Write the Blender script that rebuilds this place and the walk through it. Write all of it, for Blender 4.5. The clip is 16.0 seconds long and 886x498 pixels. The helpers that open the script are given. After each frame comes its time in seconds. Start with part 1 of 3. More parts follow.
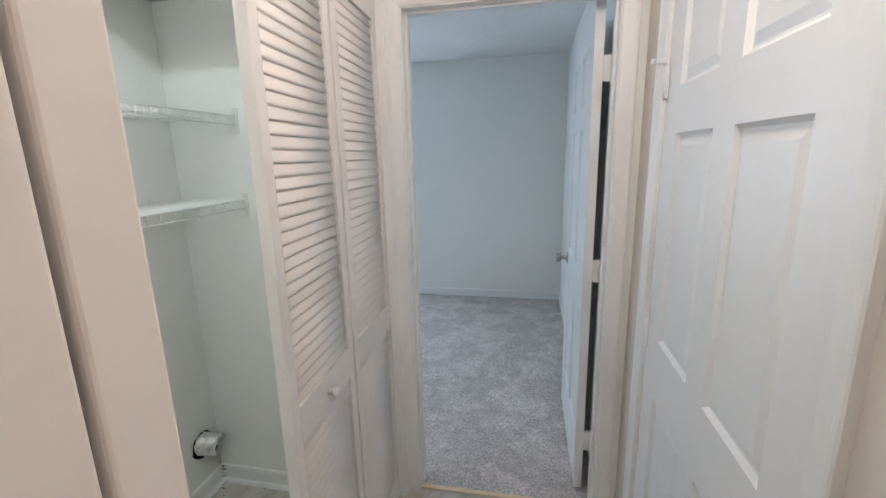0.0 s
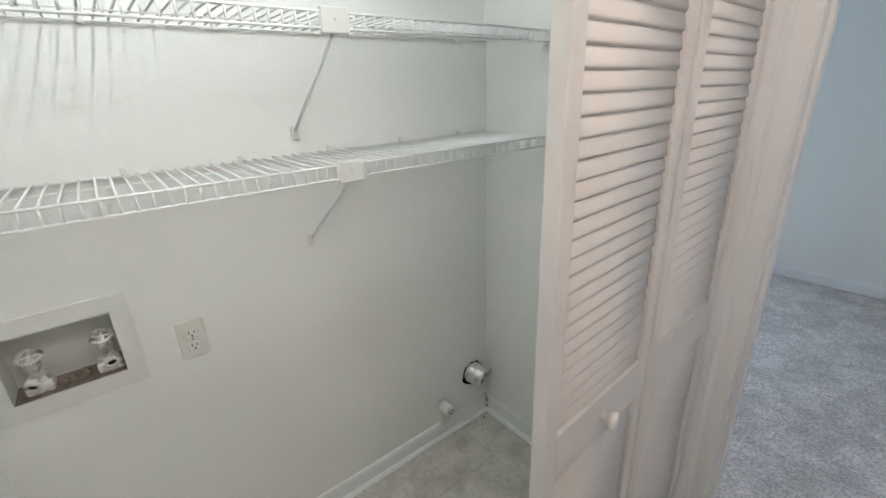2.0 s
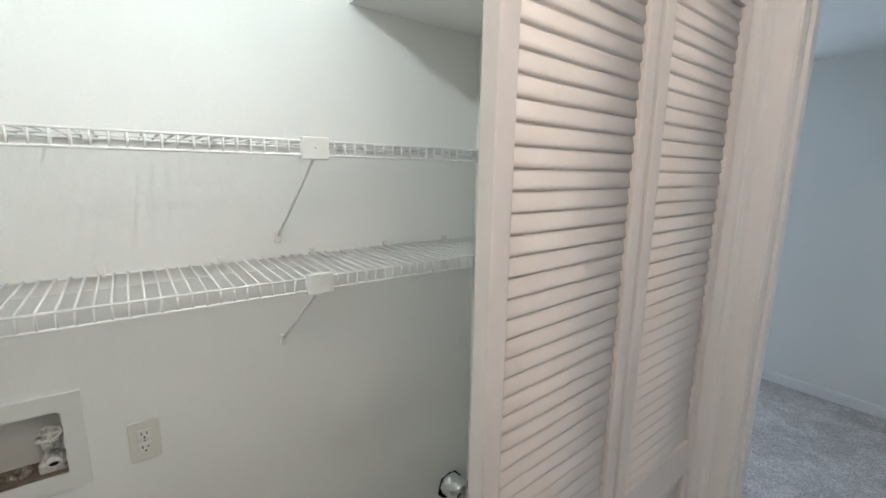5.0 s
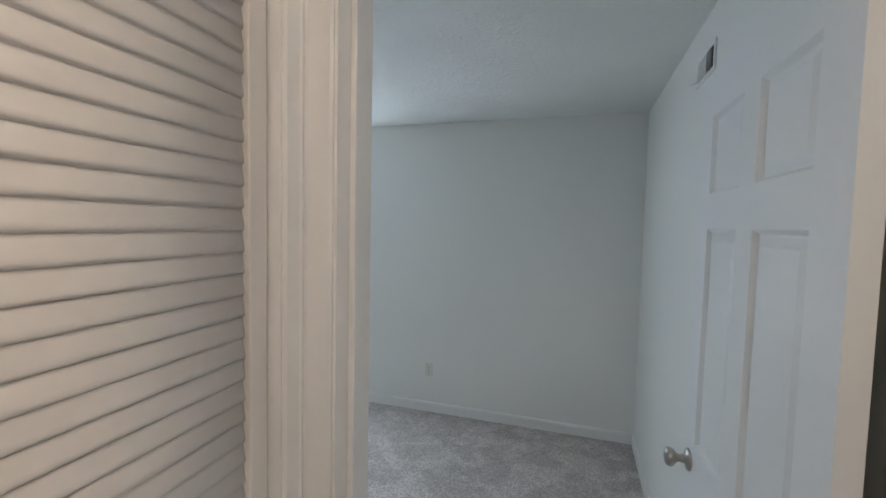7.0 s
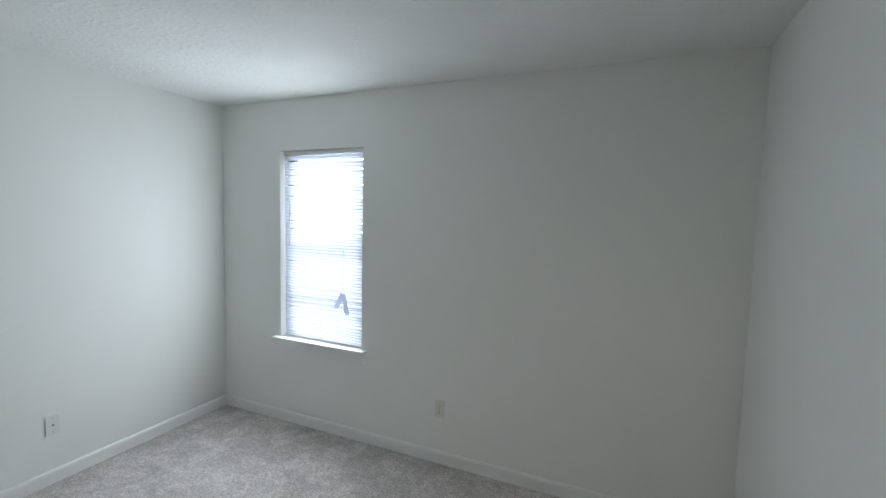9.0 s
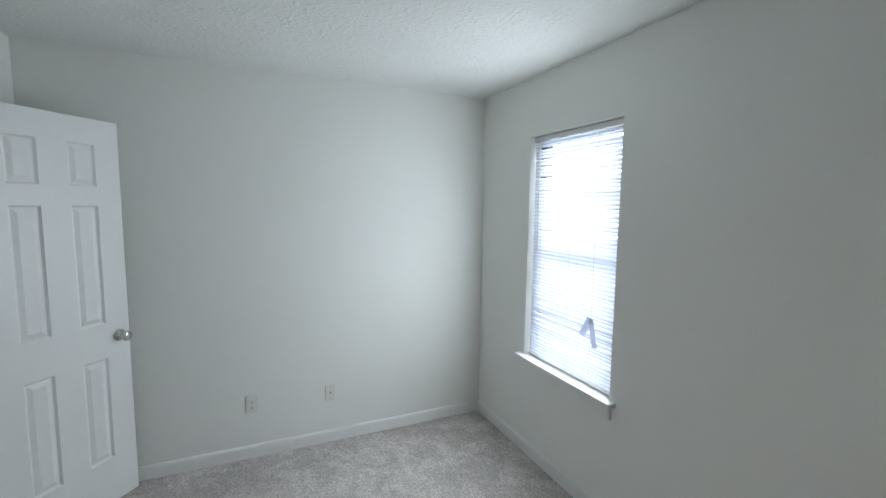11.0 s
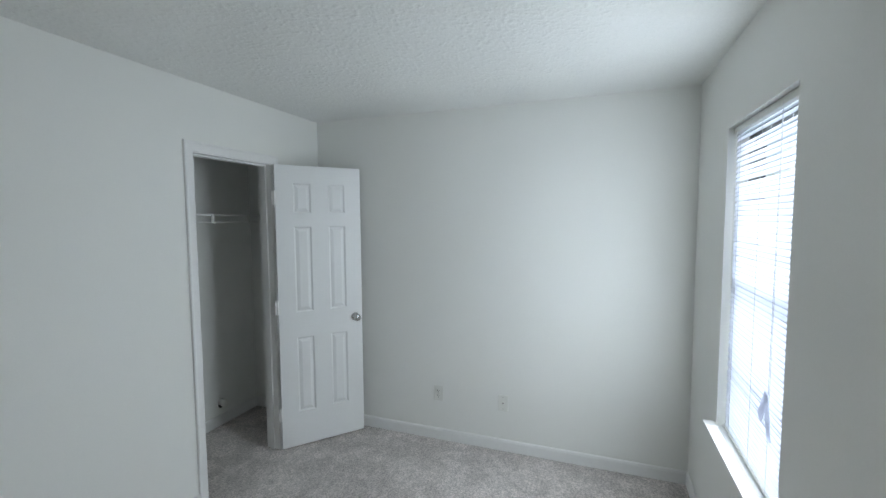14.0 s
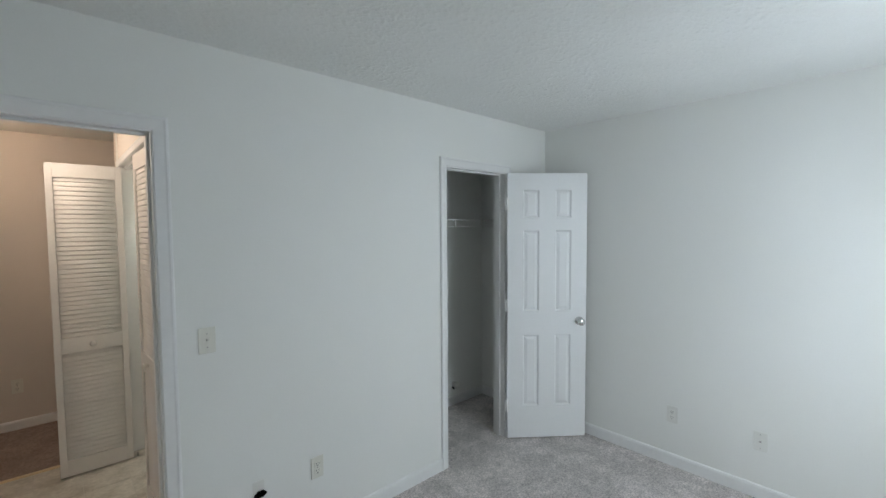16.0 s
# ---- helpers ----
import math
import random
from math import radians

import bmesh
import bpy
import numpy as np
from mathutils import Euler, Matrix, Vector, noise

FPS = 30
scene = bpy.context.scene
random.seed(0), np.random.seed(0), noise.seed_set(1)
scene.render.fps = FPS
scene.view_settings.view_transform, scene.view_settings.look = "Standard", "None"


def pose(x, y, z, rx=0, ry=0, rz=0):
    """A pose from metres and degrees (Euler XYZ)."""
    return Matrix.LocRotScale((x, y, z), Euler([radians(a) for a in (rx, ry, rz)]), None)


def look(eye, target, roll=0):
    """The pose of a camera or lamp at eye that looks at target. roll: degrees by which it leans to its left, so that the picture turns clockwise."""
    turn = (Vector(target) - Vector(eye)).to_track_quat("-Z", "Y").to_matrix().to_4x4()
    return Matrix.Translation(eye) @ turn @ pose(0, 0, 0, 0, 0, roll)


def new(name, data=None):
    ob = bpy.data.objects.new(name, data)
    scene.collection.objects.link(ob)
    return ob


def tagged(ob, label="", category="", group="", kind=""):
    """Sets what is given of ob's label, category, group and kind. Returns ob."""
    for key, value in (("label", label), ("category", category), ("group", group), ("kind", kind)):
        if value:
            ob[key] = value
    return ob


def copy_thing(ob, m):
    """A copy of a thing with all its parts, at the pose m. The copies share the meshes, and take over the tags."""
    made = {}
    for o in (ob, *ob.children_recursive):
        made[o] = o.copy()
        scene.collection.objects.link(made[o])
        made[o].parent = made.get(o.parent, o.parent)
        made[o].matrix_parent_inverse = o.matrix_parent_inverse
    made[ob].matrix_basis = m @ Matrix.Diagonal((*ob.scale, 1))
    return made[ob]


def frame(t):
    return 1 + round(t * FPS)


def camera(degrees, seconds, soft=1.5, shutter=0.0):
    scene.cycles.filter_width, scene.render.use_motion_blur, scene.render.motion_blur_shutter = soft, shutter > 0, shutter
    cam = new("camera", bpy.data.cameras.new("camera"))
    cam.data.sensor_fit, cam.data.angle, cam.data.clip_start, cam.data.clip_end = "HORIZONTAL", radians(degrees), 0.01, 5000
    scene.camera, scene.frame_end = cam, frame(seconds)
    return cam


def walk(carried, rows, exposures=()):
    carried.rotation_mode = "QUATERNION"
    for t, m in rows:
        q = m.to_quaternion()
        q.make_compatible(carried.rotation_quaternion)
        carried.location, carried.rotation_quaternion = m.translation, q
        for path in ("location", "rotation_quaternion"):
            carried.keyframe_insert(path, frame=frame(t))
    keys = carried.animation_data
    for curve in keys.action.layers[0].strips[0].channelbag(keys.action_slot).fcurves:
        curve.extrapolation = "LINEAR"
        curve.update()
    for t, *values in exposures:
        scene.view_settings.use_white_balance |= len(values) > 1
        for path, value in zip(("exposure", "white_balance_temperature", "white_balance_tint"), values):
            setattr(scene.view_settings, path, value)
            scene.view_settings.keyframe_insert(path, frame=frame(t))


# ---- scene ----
cam = camera(92.4, 16.0)
PATH = [
    (0, (0.477, -1.625, 1.511), (0.078, 0.288, 1.085), -1.4),
    (0.5, (0.452, -1.515, 1.495), (-0.182, 0.3, 0.945), -1.5),
    (1, (0.406, -1.432, 1.497), (-0.525, 0.219, 0.86), -1.8),
    (1.5, (0.358, -1.371, 1.501), (-0.877, 0.053, 0.832), -2.1),
    (2, (0.292, -1.319, 1.513), (-1.182, -0.158, 0.818), -2.2),
    (2.5, (0.251, -1.295, 1.523), (-1.395, -0.407, 0.815), -2.2),
    (3, (0.238, -1.288, 1.542), (-1.476, -0.546, 0.826), -1.9),
    (3.5, (0.248, -1.277, 1.57), (-1.488, -0.566, 0.876), -1.0),
    (4, (0.27, -1.268, 1.602), (-1.481, -0.517, 0.991), -0.3),
    (4.5, (0.3, -1.24, 1.613), (-1.454, -0.397, 1.149), 0.5),
    (5, (0.342, -1.21, 1.62), (-1.237, -0.038, 1.257), 1.0),
    (5.2, (0.346, -1.188, 1.623), (-1.126, 0.124, 1.292), 1.3),
    (7.3, (0.354, -0.427, 1.603), (-0.198, 1.492, 1.499), 1.3),
    (7.5, (0.339, -0.339, 1.598), (-0.198, 1.585, 1.501), 1.4),
    (8, (0.299, -0.116, 1.585), (-0.201, 1.818, 1.493), 1.6),
    (8.2, (0.303, -0.010, 1.590), (-0.215, 1.918, 1.485), 1.5),
    (10.5, (0.088, 0.961, 1.658), (-1.527, 2.122, 1.447), 1.1),
    (11, (0.109, 1.194, 1.633), (-1.707, 2.008, 1.433), 0.7),
    (11.5, (0.116, 1.415, 1.656), (-1.816, 1.89, 1.452), 0.1),
    (12, (0.151, 1.647, 1.664), (-1.835, 1.767, 1.465), -0.3),
    (12.5, (0.156, 1.843, 1.65), (-1.83, 1.696, 1.468), -0.4),
    (13, (0.129, 2.003, 1.657), (-1.839, 1.692, 1.492), -0.4),
    (13.5, (0.122, 2.152, 1.663), (-1.807, 1.645, 1.512), -0.3),
    (14, (0.148, 2.267, 1.664), (-1.725, 1.579, 1.523), -0.3),
    (14.5, (0.188, 2.33, 1.658), (-1.619, 1.483, 1.533), -0.3),
    (15, (0.235, 2.301, 1.648), (-1.477, 1.274, 1.531), -0.3),
    (15.5, (0.273, 2.266, 1.651), (-1.275, 1.005, 1.54), -0.4),
    (16, (0.304, 2.197, 1.647), (-1.046, 0.724, 1.543), -0.4),
]
EXPOSURES = [(0, 0.64, 6050, 10), (2.0, 0.6, 6050, 10), (3.5, 0.58, 6050, 10), (5.2, 0.32, 6100, 10), (7.3, 0.15, 6700, 10), (10.5, -0.05, 7100, 10), (13, 0.0, 7050, 10), (15, 0.02, 7050, 10), (16, 0.17, 7050, 10)]
walk(cam, [(t, look(eye, target, roll)) for t, eye, target, roll in PATH], EXPOSURES)

# ---- light ----
world = bpy.data.worlds.new("overcast_sky")
scene.world = world
world.use_nodes = True
wn = world.node_tree.nodes
sky = wn.new("ShaderNodeTexSky")
sky.sky_type = "NISHITA"
sky.sun_disc = False
sky.sun_elevation = radians(50)
sky.sun_rotation = radians(150)
wn["Background"].inputs["Strength"].default_value = 0.12
world.node_tree.links.new(sky.outputs[0], wn["Background"].inputs["Color"])


def lamp(name, kind, m, energy, colour, **sizes):
    data = bpy.data.lights.new(name, kind)
    data.energy, data.color = energy, colour
    if "size" in sizes:
        data.shape, data.size, data.size_y = "RECTANGLE", sizes["size"], sizes["size_y"]
    if "angle" in sizes:
        data.angle = radians(sizes["angle"])
    if "radius" in sizes:
        data.shadow_soft_size = sizes["radius"]
    ob = new(name, data)
    ob.matrix_world = m
    return ob


# the sky's light outside the window, the hall's ceiling lamp
lamp("sun", "SUN", look((3, -4, 8), (0, 0, 0)), 0.8, (1, 0.97, 0.93), angle=15)
lamp("sky_light", "AREA", look((-1.8, 4.0, 2.1), (-1.8, 2.8, 1.45)), 250, (0.80, 0.95, 1.10), size=3.4, size_y=3.2)
lamp("window_daylight", "AREA", look((-1.8, 2.821, 1.364), (-1.8, 1.0, 1.364)), 14.0, (0.80, 0.95, 1.10), size=0.70, size_y=1.36)
lamp("hall_lamp_light", "POINT", pose(0.58, -1.15, 2.26), 9.8, (1.0, 0.865, 0.765), radius=0.18)
# unseen fill, added to brighten the hall's end wall
lamp("far_hall_fill_light", "POINT", pose(0.75, -2.2, 2.26), 2.0, (1.0, 0.74, 0.58), radius=0.09)
lamp("closet_bulb_glow", "POINT", pose(-0.20, -1.09, 2.345), 9.6, (0.93, 1.0, 0.98), radius=0.018)

# ---- materials ----


def material(name, colour, rough=0.6, metal=0.0, vary=0.06, scale=3.0, grain=60.0, bump=0.1, depth=0.002, dirt=None, dirt_amount=0.3, dirt_scale=6.0, per_object=0.0, coords="Object"):
    """Two scales of colour variation, a fine relief and optional stains."""
    mat = bpy.data.materials.new(name)
    mat.use_nodes = True
    n, l = mat.node_tree.nodes, mat.node_tree.links
    b = n["Principled BSDF"]
    b.inputs["Roughness"].default_value = rough
    b.inputs["Metallic"].default_value = metal
    tc = n.new("ShaderNodeNewGeometry") if coords == "World" else n.new("ShaderNodeTexCoord")
    vec = tc.outputs["Position"] if coords == "World" else tc.outputs["Object"]

    def noise_at(s, detail=4.0):
        t = n.new("ShaderNodeTexNoise")
        t.inputs["Scale"].default_value = s
        t.inputs["Detail"].default_value = detail
        l.new(vec, t.inputs["Vector"])
        return t.outputs["Fac"]

    big, fine = noise_at(scale), noise_at(grain, 6.0)
    add = n.new("ShaderNodeMath")
    add.operation = "ADD"
    l.new(big, add.inputs[0])
    l.new(fine, add.inputs[1])
    value = n.new("ShaderNodeMapRange")
    value.inputs["From Min"].default_value, value.inputs["From Max"].default_value = 0.6, 1.4
    value.inputs["To Min"].default_value, value.inputs["To Max"].default_value = 1 - vary, 1 + vary
    l.new(add.outputs[0], value.inputs["Value"])
    out = value.outputs[0]
    if per_object:
        info = n.new("ShaderNodeObjectInfo")
        r = n.new("ShaderNodeMapRange")
        r.inputs["To Min"].default_value, r.inputs["To Max"].default_value = 1 - per_object, 1 + per_object
        l.new(info.outputs["Random"], r.inputs["Value"])
        mul = n.new("ShaderNodeMath")
        mul.operation = "MULTIPLY"
        l.new(out, mul.inputs[0])
        l.new(r.outputs[0], mul.inputs[1])
        out = mul.outputs[0]
    tint = n.new("ShaderNodeVectorMath")
    tint.operation = "SCALE"
    tint.inputs[0].default_value = colour
    l.new(out, tint.inputs["Scale"])
    col = tint.outputs[0]
    if dirt:
        spots = noise_at(dirt_scale, 8.0)
        ramp = n.new("ShaderNodeMapRange")
        ramp.inputs["From Min"].default_value, ramp.inputs["From Max"].default_value = 0.5, 0.72
        ramp.inputs["To Max"].default_value = dirt_amount
        l.new(spots, ramp.inputs["Value"])
        mix = n.new("ShaderNodeMix")
        mix.data_type = "RGBA"
        l.new(ramp.outputs[0], mix.inputs["Factor"])
        l.new(col, mix.inputs["A"])
        mix.inputs["B"].default_value = (*dirt, 1)
        col = mix.outputs["Result"]
    l.new(col, b.inputs["Base Color"])
    if bump:
        bn = n.new("ShaderNodeBump")
        bn.inputs["Strength"].default_value = bump
        bn.inputs["Distance"].default_value = depth
        l.new(fine, bn.inputs["Height"])
        l.new(bn.outputs[0], b.inputs["Normal"])
    return mat


WALL = material("bedroom_wall_paint", (0.86, 0.865, 0.835), 0.75, vary=0.02, scale=1.2, grain=160, bump=0.25, depth=0.0015, coords="World")
LAUNDRY_WALL = material("laundry_wall_paint", (0.88, 0.885, 0.855), 0.6, vary=0.025, scale=1.5, grain=140, bump=0.25, depth=0.0015, coords="World")
HALL_WALL = material("hall_wall_paint", (0.72, 0.66, 0.60), 0.7, vary=0.03, scale=1.5, grain=140, bump=0.25, depth=0.0015, coords="World")
TRIM = material("white_trim_paint", (0.86, 0.86, 0.85), 0.38, vary=0.025, scale=4, grain=40, bump=0.0, coords="World")
DOOR = material("white_door_paint", (0.84, 0.85, 0.85), 0.42, vary=0.015, scale=3, grain=50, bump=0.06, depth=0.001)
LOUVER = material("cream_louver_paint", (0.79, 0.76, 0.73), 0.42, vary=0.03, scale=5, grain=50, bump=0.08, depth=0.001, coords="World")
PLASTIC = material("white_plastic", (0.80, 0.80, 0.76), 0.35, vary=0.02, bump=0.0)
IVORY = material("ivory_plastic", (0.76, 0.75, 0.68), 0.35, vary=0.02, bump=0.0)
WIRE = material("white_vinyl_coating", (0.87, 0.87, 0.85), 0.35, vary=0.03, bump=0.0)
# near-black colour that paints the shade inside slots, mouths and holes
DARK = material("painted_void_shade", (0.012, 0.011, 0.010), 0.9, vary=0.2, bump=0.0)
CHROME = material("chrome", (0.62, 0.62, 0.62), 0.13, 1.0, vary=0.03, grain=20, bump=0.0)
NICKEL = material("satin_nickel", (0.42, 0.40, 0.37), 0.28, 1.0, vary=0.05, grain=20, bump=0.0)
BRASS = material("brass_strip", (0.80, 0.66, 0.45), 0.35, 0.6, vary=0.1, bump=0.1)
GALVANISED = material("crumpled_duct_metal", (0.74, 0.74, 0.72), 0.32, 0.45, vary=0.15, scale=18, grain=45, bump=0.8, depth=0.005, dirt=(0.12, 0.10, 0.08), dirt_amount=0.7, dirt_scale=22)
VALVE = material("painted_valve_metal", (0.82, 0.80, 0.75), 0.5, 0.1, vary=0.12, scale=40, grain=120, bump=0.2, dirt=(0.05, 0.035, 0.02), dirt_amount=0.85, dirt_scale=45)
GRIME = material("grimy_box_floor", (0.22, 0.17, 0.13), 0.8, vary=0.3, scale=30, grain=90, bump=0.4, dirt=(0.06, 0.05, 0.04), dirt_amount=0.8, dirt_scale=35)
BRONZE = material("dark_window_frame", (0.06, 0.065, 0.065), 0.5, vary=0.1, bump=0.0)
PAPER = material("white_paper", (0.62, 0.62, 0.64), 0.7, vary=0.02, bump=0.0)
GROUT = material("grey_grout", (0.58, 0.57, 0.53), 0.85, vary=0.15, coords="World")
TILE = material("mottled_vinyl_tile", (0.56, 0.53, 0.48), 0.38, vary=0.25, scale=9, grain=45, bump=0.12, dirt=(0.33, 0.29, 0.24), dirt_amount=0.7, dirt_scale=7, per_object=0.06, coords="World")


def carpet_material(name, colour):
    """Cut pile: coarse tufts, fine fibre speckle and soft brushed patches."""
    mat = material(name, colour, 0.95, vary=0.10, scale=1.1, grain=130, bump=1.0, depth=0.006, coords="World")
    n, l = mat.node_tree.nodes, mat.node_tree.links
    b = n["Principled BSDF"]
    b.inputs["Sheen Weight"].default_value = 0.2
    b.inputs["Sheen Roughness"].default_value = 0.6
    geo = n.new("ShaderNodeNewGeometry")
    col = b.inputs["Base Color"].links[0].from_socket
    for size, detail, lo, hi, dark, light in ((3.8, 2.0, 0.42, 0.58, 0.88, 1.08), (85.0, 3.0, 0.36, 0.64, 0.74, 1.22), (17.0, 3.0, 0.35, 0.65, 0.90, 1.08)):
        t = n.new("ShaderNodeTexNoise")
        t.inputs["Scale"].default_value, t.inputs["Detail"].default_value = size, detail
        t.inputs["Distortion"].default_value = 0.8
        l.new(geo.outputs["Position"], t.inputs["Vector"])
        m = n.new("ShaderNodeMapRange")
        m.interpolation_type = "SMOOTHSTEP"
        m.inputs["From Min"].default_value, m.inputs["From Max"].default_value = lo, hi
        m.inputs["To Min"].default_value, m.inputs["To Max"].default_value = dark, light
        l.new(t.outputs["Fac"], m.inputs["Value"])
        mul = n.new("ShaderNodeVectorMath")
        mul.operation = "SCALE"
        l.new(col, mul.inputs[0])
        l.new(m.outputs[0], mul.inputs["Scale"])
        col = mul.outputs[0]
    l.new(col, b.inputs["Base Color"])
    return mat


def ceiling_material():
    return material("popcorn_ceiling", (0.85, 0.86, 0.84), 0.9, vary=0.05, scale=2, grain=140, bump=0.6, depth=0.004, coords="World")


def glass_material():
    mat = bpy.data.materials.new("window_glass")
    mat.use_nodes = True
    b = mat.node_tree.nodes["Principled BSDF"]
    b.inputs["Base Color"].default_value = (0.97, 0.98, 0.98, 1)
    b.inputs["Roughness"].default_value = 0.0
    b.inputs["Transmission Weight"].default_value = 1.0
    b.inputs["IOR"].default_value = 1.45
    return mat


def slat_material(name="translucent_slat", colour=(0.86, 0.87, 0.90), share=0.5):
    """Thin white sheet that lets part of the daylight through."""
    mat = material(name, colour, 0.4, vary=0.02, bump=0.0)
    n, l = mat.node_tree.nodes, mat.node_tree.links
    t = n.new("ShaderNodeBsdfTranslucent")
    t.inputs["Color"].default_value = (0.86, 0.89, 0.97, 1)
    mix = n.new("ShaderNodeMixShader")
    mix.inputs["Fac"].default_value = share
    l.new(n["Principled BSDF"].outputs[0], mix.inputs[1])
    l.new(t.outputs[0], mix.inputs[2])
    l.new(mix.outputs[0], n["Material Output"].inputs["Surface"])
    return mat


def glow_material(name, colour, strength):
    mat = bpy.data.materials.new(name)
    mat.use_nodes = True
    b = mat.node_tree.nodes["Principled BSDF"]
    b.inputs["Base Color"].default_value = (0.8, 0.8, 0.8, 1)
    b.inputs["Emission Color"].default_value = (*colour, 1)
    b.inputs["Emission Strength"].default_value = strength
    return mat


TAG = slat_material("thin_paper_tag", (0.66, 0.66, 0.72), 0.5)
HALL_CARPET = carpet_material("brown_plush_carpet", (0.30, 0.22, 0.185))
CARPET, CEILING, GLASS, SLAT = carpet_material("plush_carpet", (0.58, 0.53, 0.51)), ceiling_material(), glass_material(), slat_material()
TUBE = glow_material("glowing_bulb_glass", (0.97, 1.0, 0.97), 12)
BACKDROP = glow_material("overcast_distance", (0.93, 0.97, 1.0), 4.0)

# ---- mesh helpers ----


def box(bm, x0, x1, y0, y1, z0, z1, bevel=0.0, turn=None):
    got = bmesh.ops.create_cube(bm, size=1, matrix=Matrix.LocRotScale(((x0 + x1) / 2, (y0 + y1) / 2, (z0 + z1) / 2), None, (x1 - x0, y1 - y0, z1 - z0)))["verts"]
    if bevel:
        edges = list({e for v in got for e in v.link_edges})
        got = [v for v in bmesh.ops.bevel(bm, geom=edges, offset=bevel, segments=2, profile=0.5, affect="EDGES")["verts"]]
    if turn is not None:
        bmesh.ops.transform(bm, matrix=turn, verts=list({v for v in got}))
    return bm


def boxes(*rows, bevel=0.0):
    bm = bmesh.new()
    for r in rows:
        box(bm, *r, bevel=bevel)
    return bm


def slab_with_hole(x0, x1, y0, y1, z0, z1, hy0, hy1, hz0, hz1):
    """A slab in the y-z plane, x0..x1 thick, with one rectangular hole, as one closed mesh."""
    bm = bmesh.new()
    rings = []
    for x in (x0, x1):
        for a, b, c, d in ((y0, y1, z0, z1), (hy0, hy1, hz0, hz1)):
            rings.append([bm.verts.new((x, y, z)) for y, z in ((a, c), (b, c), (b, d), (a, d))])
    o0, h0, o1, h1 = rings
    for k in range(4):
        n = (k + 1) % 4
        bm.faces.new((o0[k], o0[n], h0[n], h0[k]))
        bm.faces.new((o1[k], h1[k], h1[n], o1[n]))
        bm.faces.new((o0[k], o1[k], o1[n], o0[n]))
        bm.faces.new((h0[k], h0[n], h1[n], h1[k]))
    bmesh.ops.recalc_face_normals(bm, faces=bm.faces)
    return bm


def lathe(profile, steps=24, m=None):
    """A turned body round z from (radius, height) pairs."""
    bm = bmesh.new()
    rings = []
    for r, z in profile:
        rings.append([bm.verts.new((r * math.cos(2 * math.pi * k / steps), r * math.sin(2 * math.pi * k / steps), z)) for k in range(steps)])
    for a, b in zip(rings, rings[1:]):
        for k in range(steps):
            bm.faces.new((a[k], a[(k + 1) % steps], b[(k + 1) % steps], b[k]))
    bm.faces.new(rings[0][::-1])
    bm.faces.new(rings[-1])
    for f in bm.faces:
        f.smooth = True
    if m is not None:
        bmesh.ops.transform(bm, matrix=m, verts=bm.verts)
    return bm


def rod(bm, a, b, r=0.002, steps=6):
    a, b = Vector(a), Vector(b)
    m = Matrix.Translation((a + b) / 2) @ (b - a).to_track_quat("Z", "Y").to_matrix().to_4x4()
    got = bmesh.ops.create_cone(bm, cap_ends=True, segments=steps, radius1=r, radius2=r, depth=(b - a).length, matrix=m)["verts"]
    for v in got:
        for f in v.link_faces:
            f.smooth = len(f.verts) == 4
    return bm


def extrude_profile(profile, a, b, m=None):
    """A moulding: the profile (out, up) swept from a to b on the ground plan; 'out' points to the left of the way a to b."""
    a, b = Vector((*a, 0)), Vector((*b, 0))
    way = (b - a).normalized()
    out = Vector((-way.y, way.x, 0))
    bm = bmesh.new()
    ends = []
    for p in (a, b):
        ends.append([bm.verts.new(p + out * o + Vector((0, 0, u))) for o, u in profile])
    k = len(profile)
    for i in range(k):
        bm.faces.new((ends[0][i], ends[0][(i + 1) % k], ends[1][(i + 1) % k], ends[1][i]))
    bm.faces.new(ends[0][::-1])
    bm.faces.new(ends[1])
    bmesh.ops.recalc_face_normals(bm, faces=bm.faces)
    return bm


def mesh_of(name, bm, mat):
    me = bpy.data.meshes.new(name)
    bm.to_mesh(me)
    bm.free()
    me.materials.append(mat)
    return me


def thing(name, m=None, label="", category="", group="", kind=""):
    ob = new(name)
    ob.empty_display_size = 0.1
    if m is not None:
        ob.matrix_world = m
    return tagged(ob, label, category, group, kind)


def solid(name, bm, mat, m=None, label="", category="", group="", kind=""):
    ob = new(name, mesh_of(name, bm, mat))
    if m is not None:
        ob.matrix_world = m
    return tagged(ob, label, category, group, kind)


def part(name, bm, mat, parent, label="", m=None):
    ob = new(name, bm if isinstance(bm, bpy.types.Mesh) else mesh_of(name, bm, mat))
    ob.parent = parent
    if m is not None:
        ob.matrix_basis = m
    return tagged(ob, label)


def structure(name, bm, mat, label=""):
    return solid(name, bm, mat, None, label, "", "", "structure")


# ---- the plan ----
WX, EX, NY, SY, CEIL = -2.77, 0.803, 2.817, 0.12, 2.44     # bedroom faces
HY = 0.012                                                 # hall face of the bedroom's south wall
HALL_W, HALL_E, HALL_S = -0.062, 0.85, -2.70              # hall faces
DOOR_W, DOOR_H = 0.76, 2.04                               # bedroom doorway from x = 0
CL0, CL1 = -2.235, -1.635                                 # bedroom closet doorway
LB, LN, LS = -0.966, -0.086, -1.67                         # laundry back, north and south faces
LO0, LO1, LOH = -1.62, -0.044, 2.09                      # laundry opening along y, its head
WIN = (-2.17, -1.43, 0.655, 2.072)                         # window opening
HD0, HD1 = -1.045, -0.237                                   # hall door opening along y

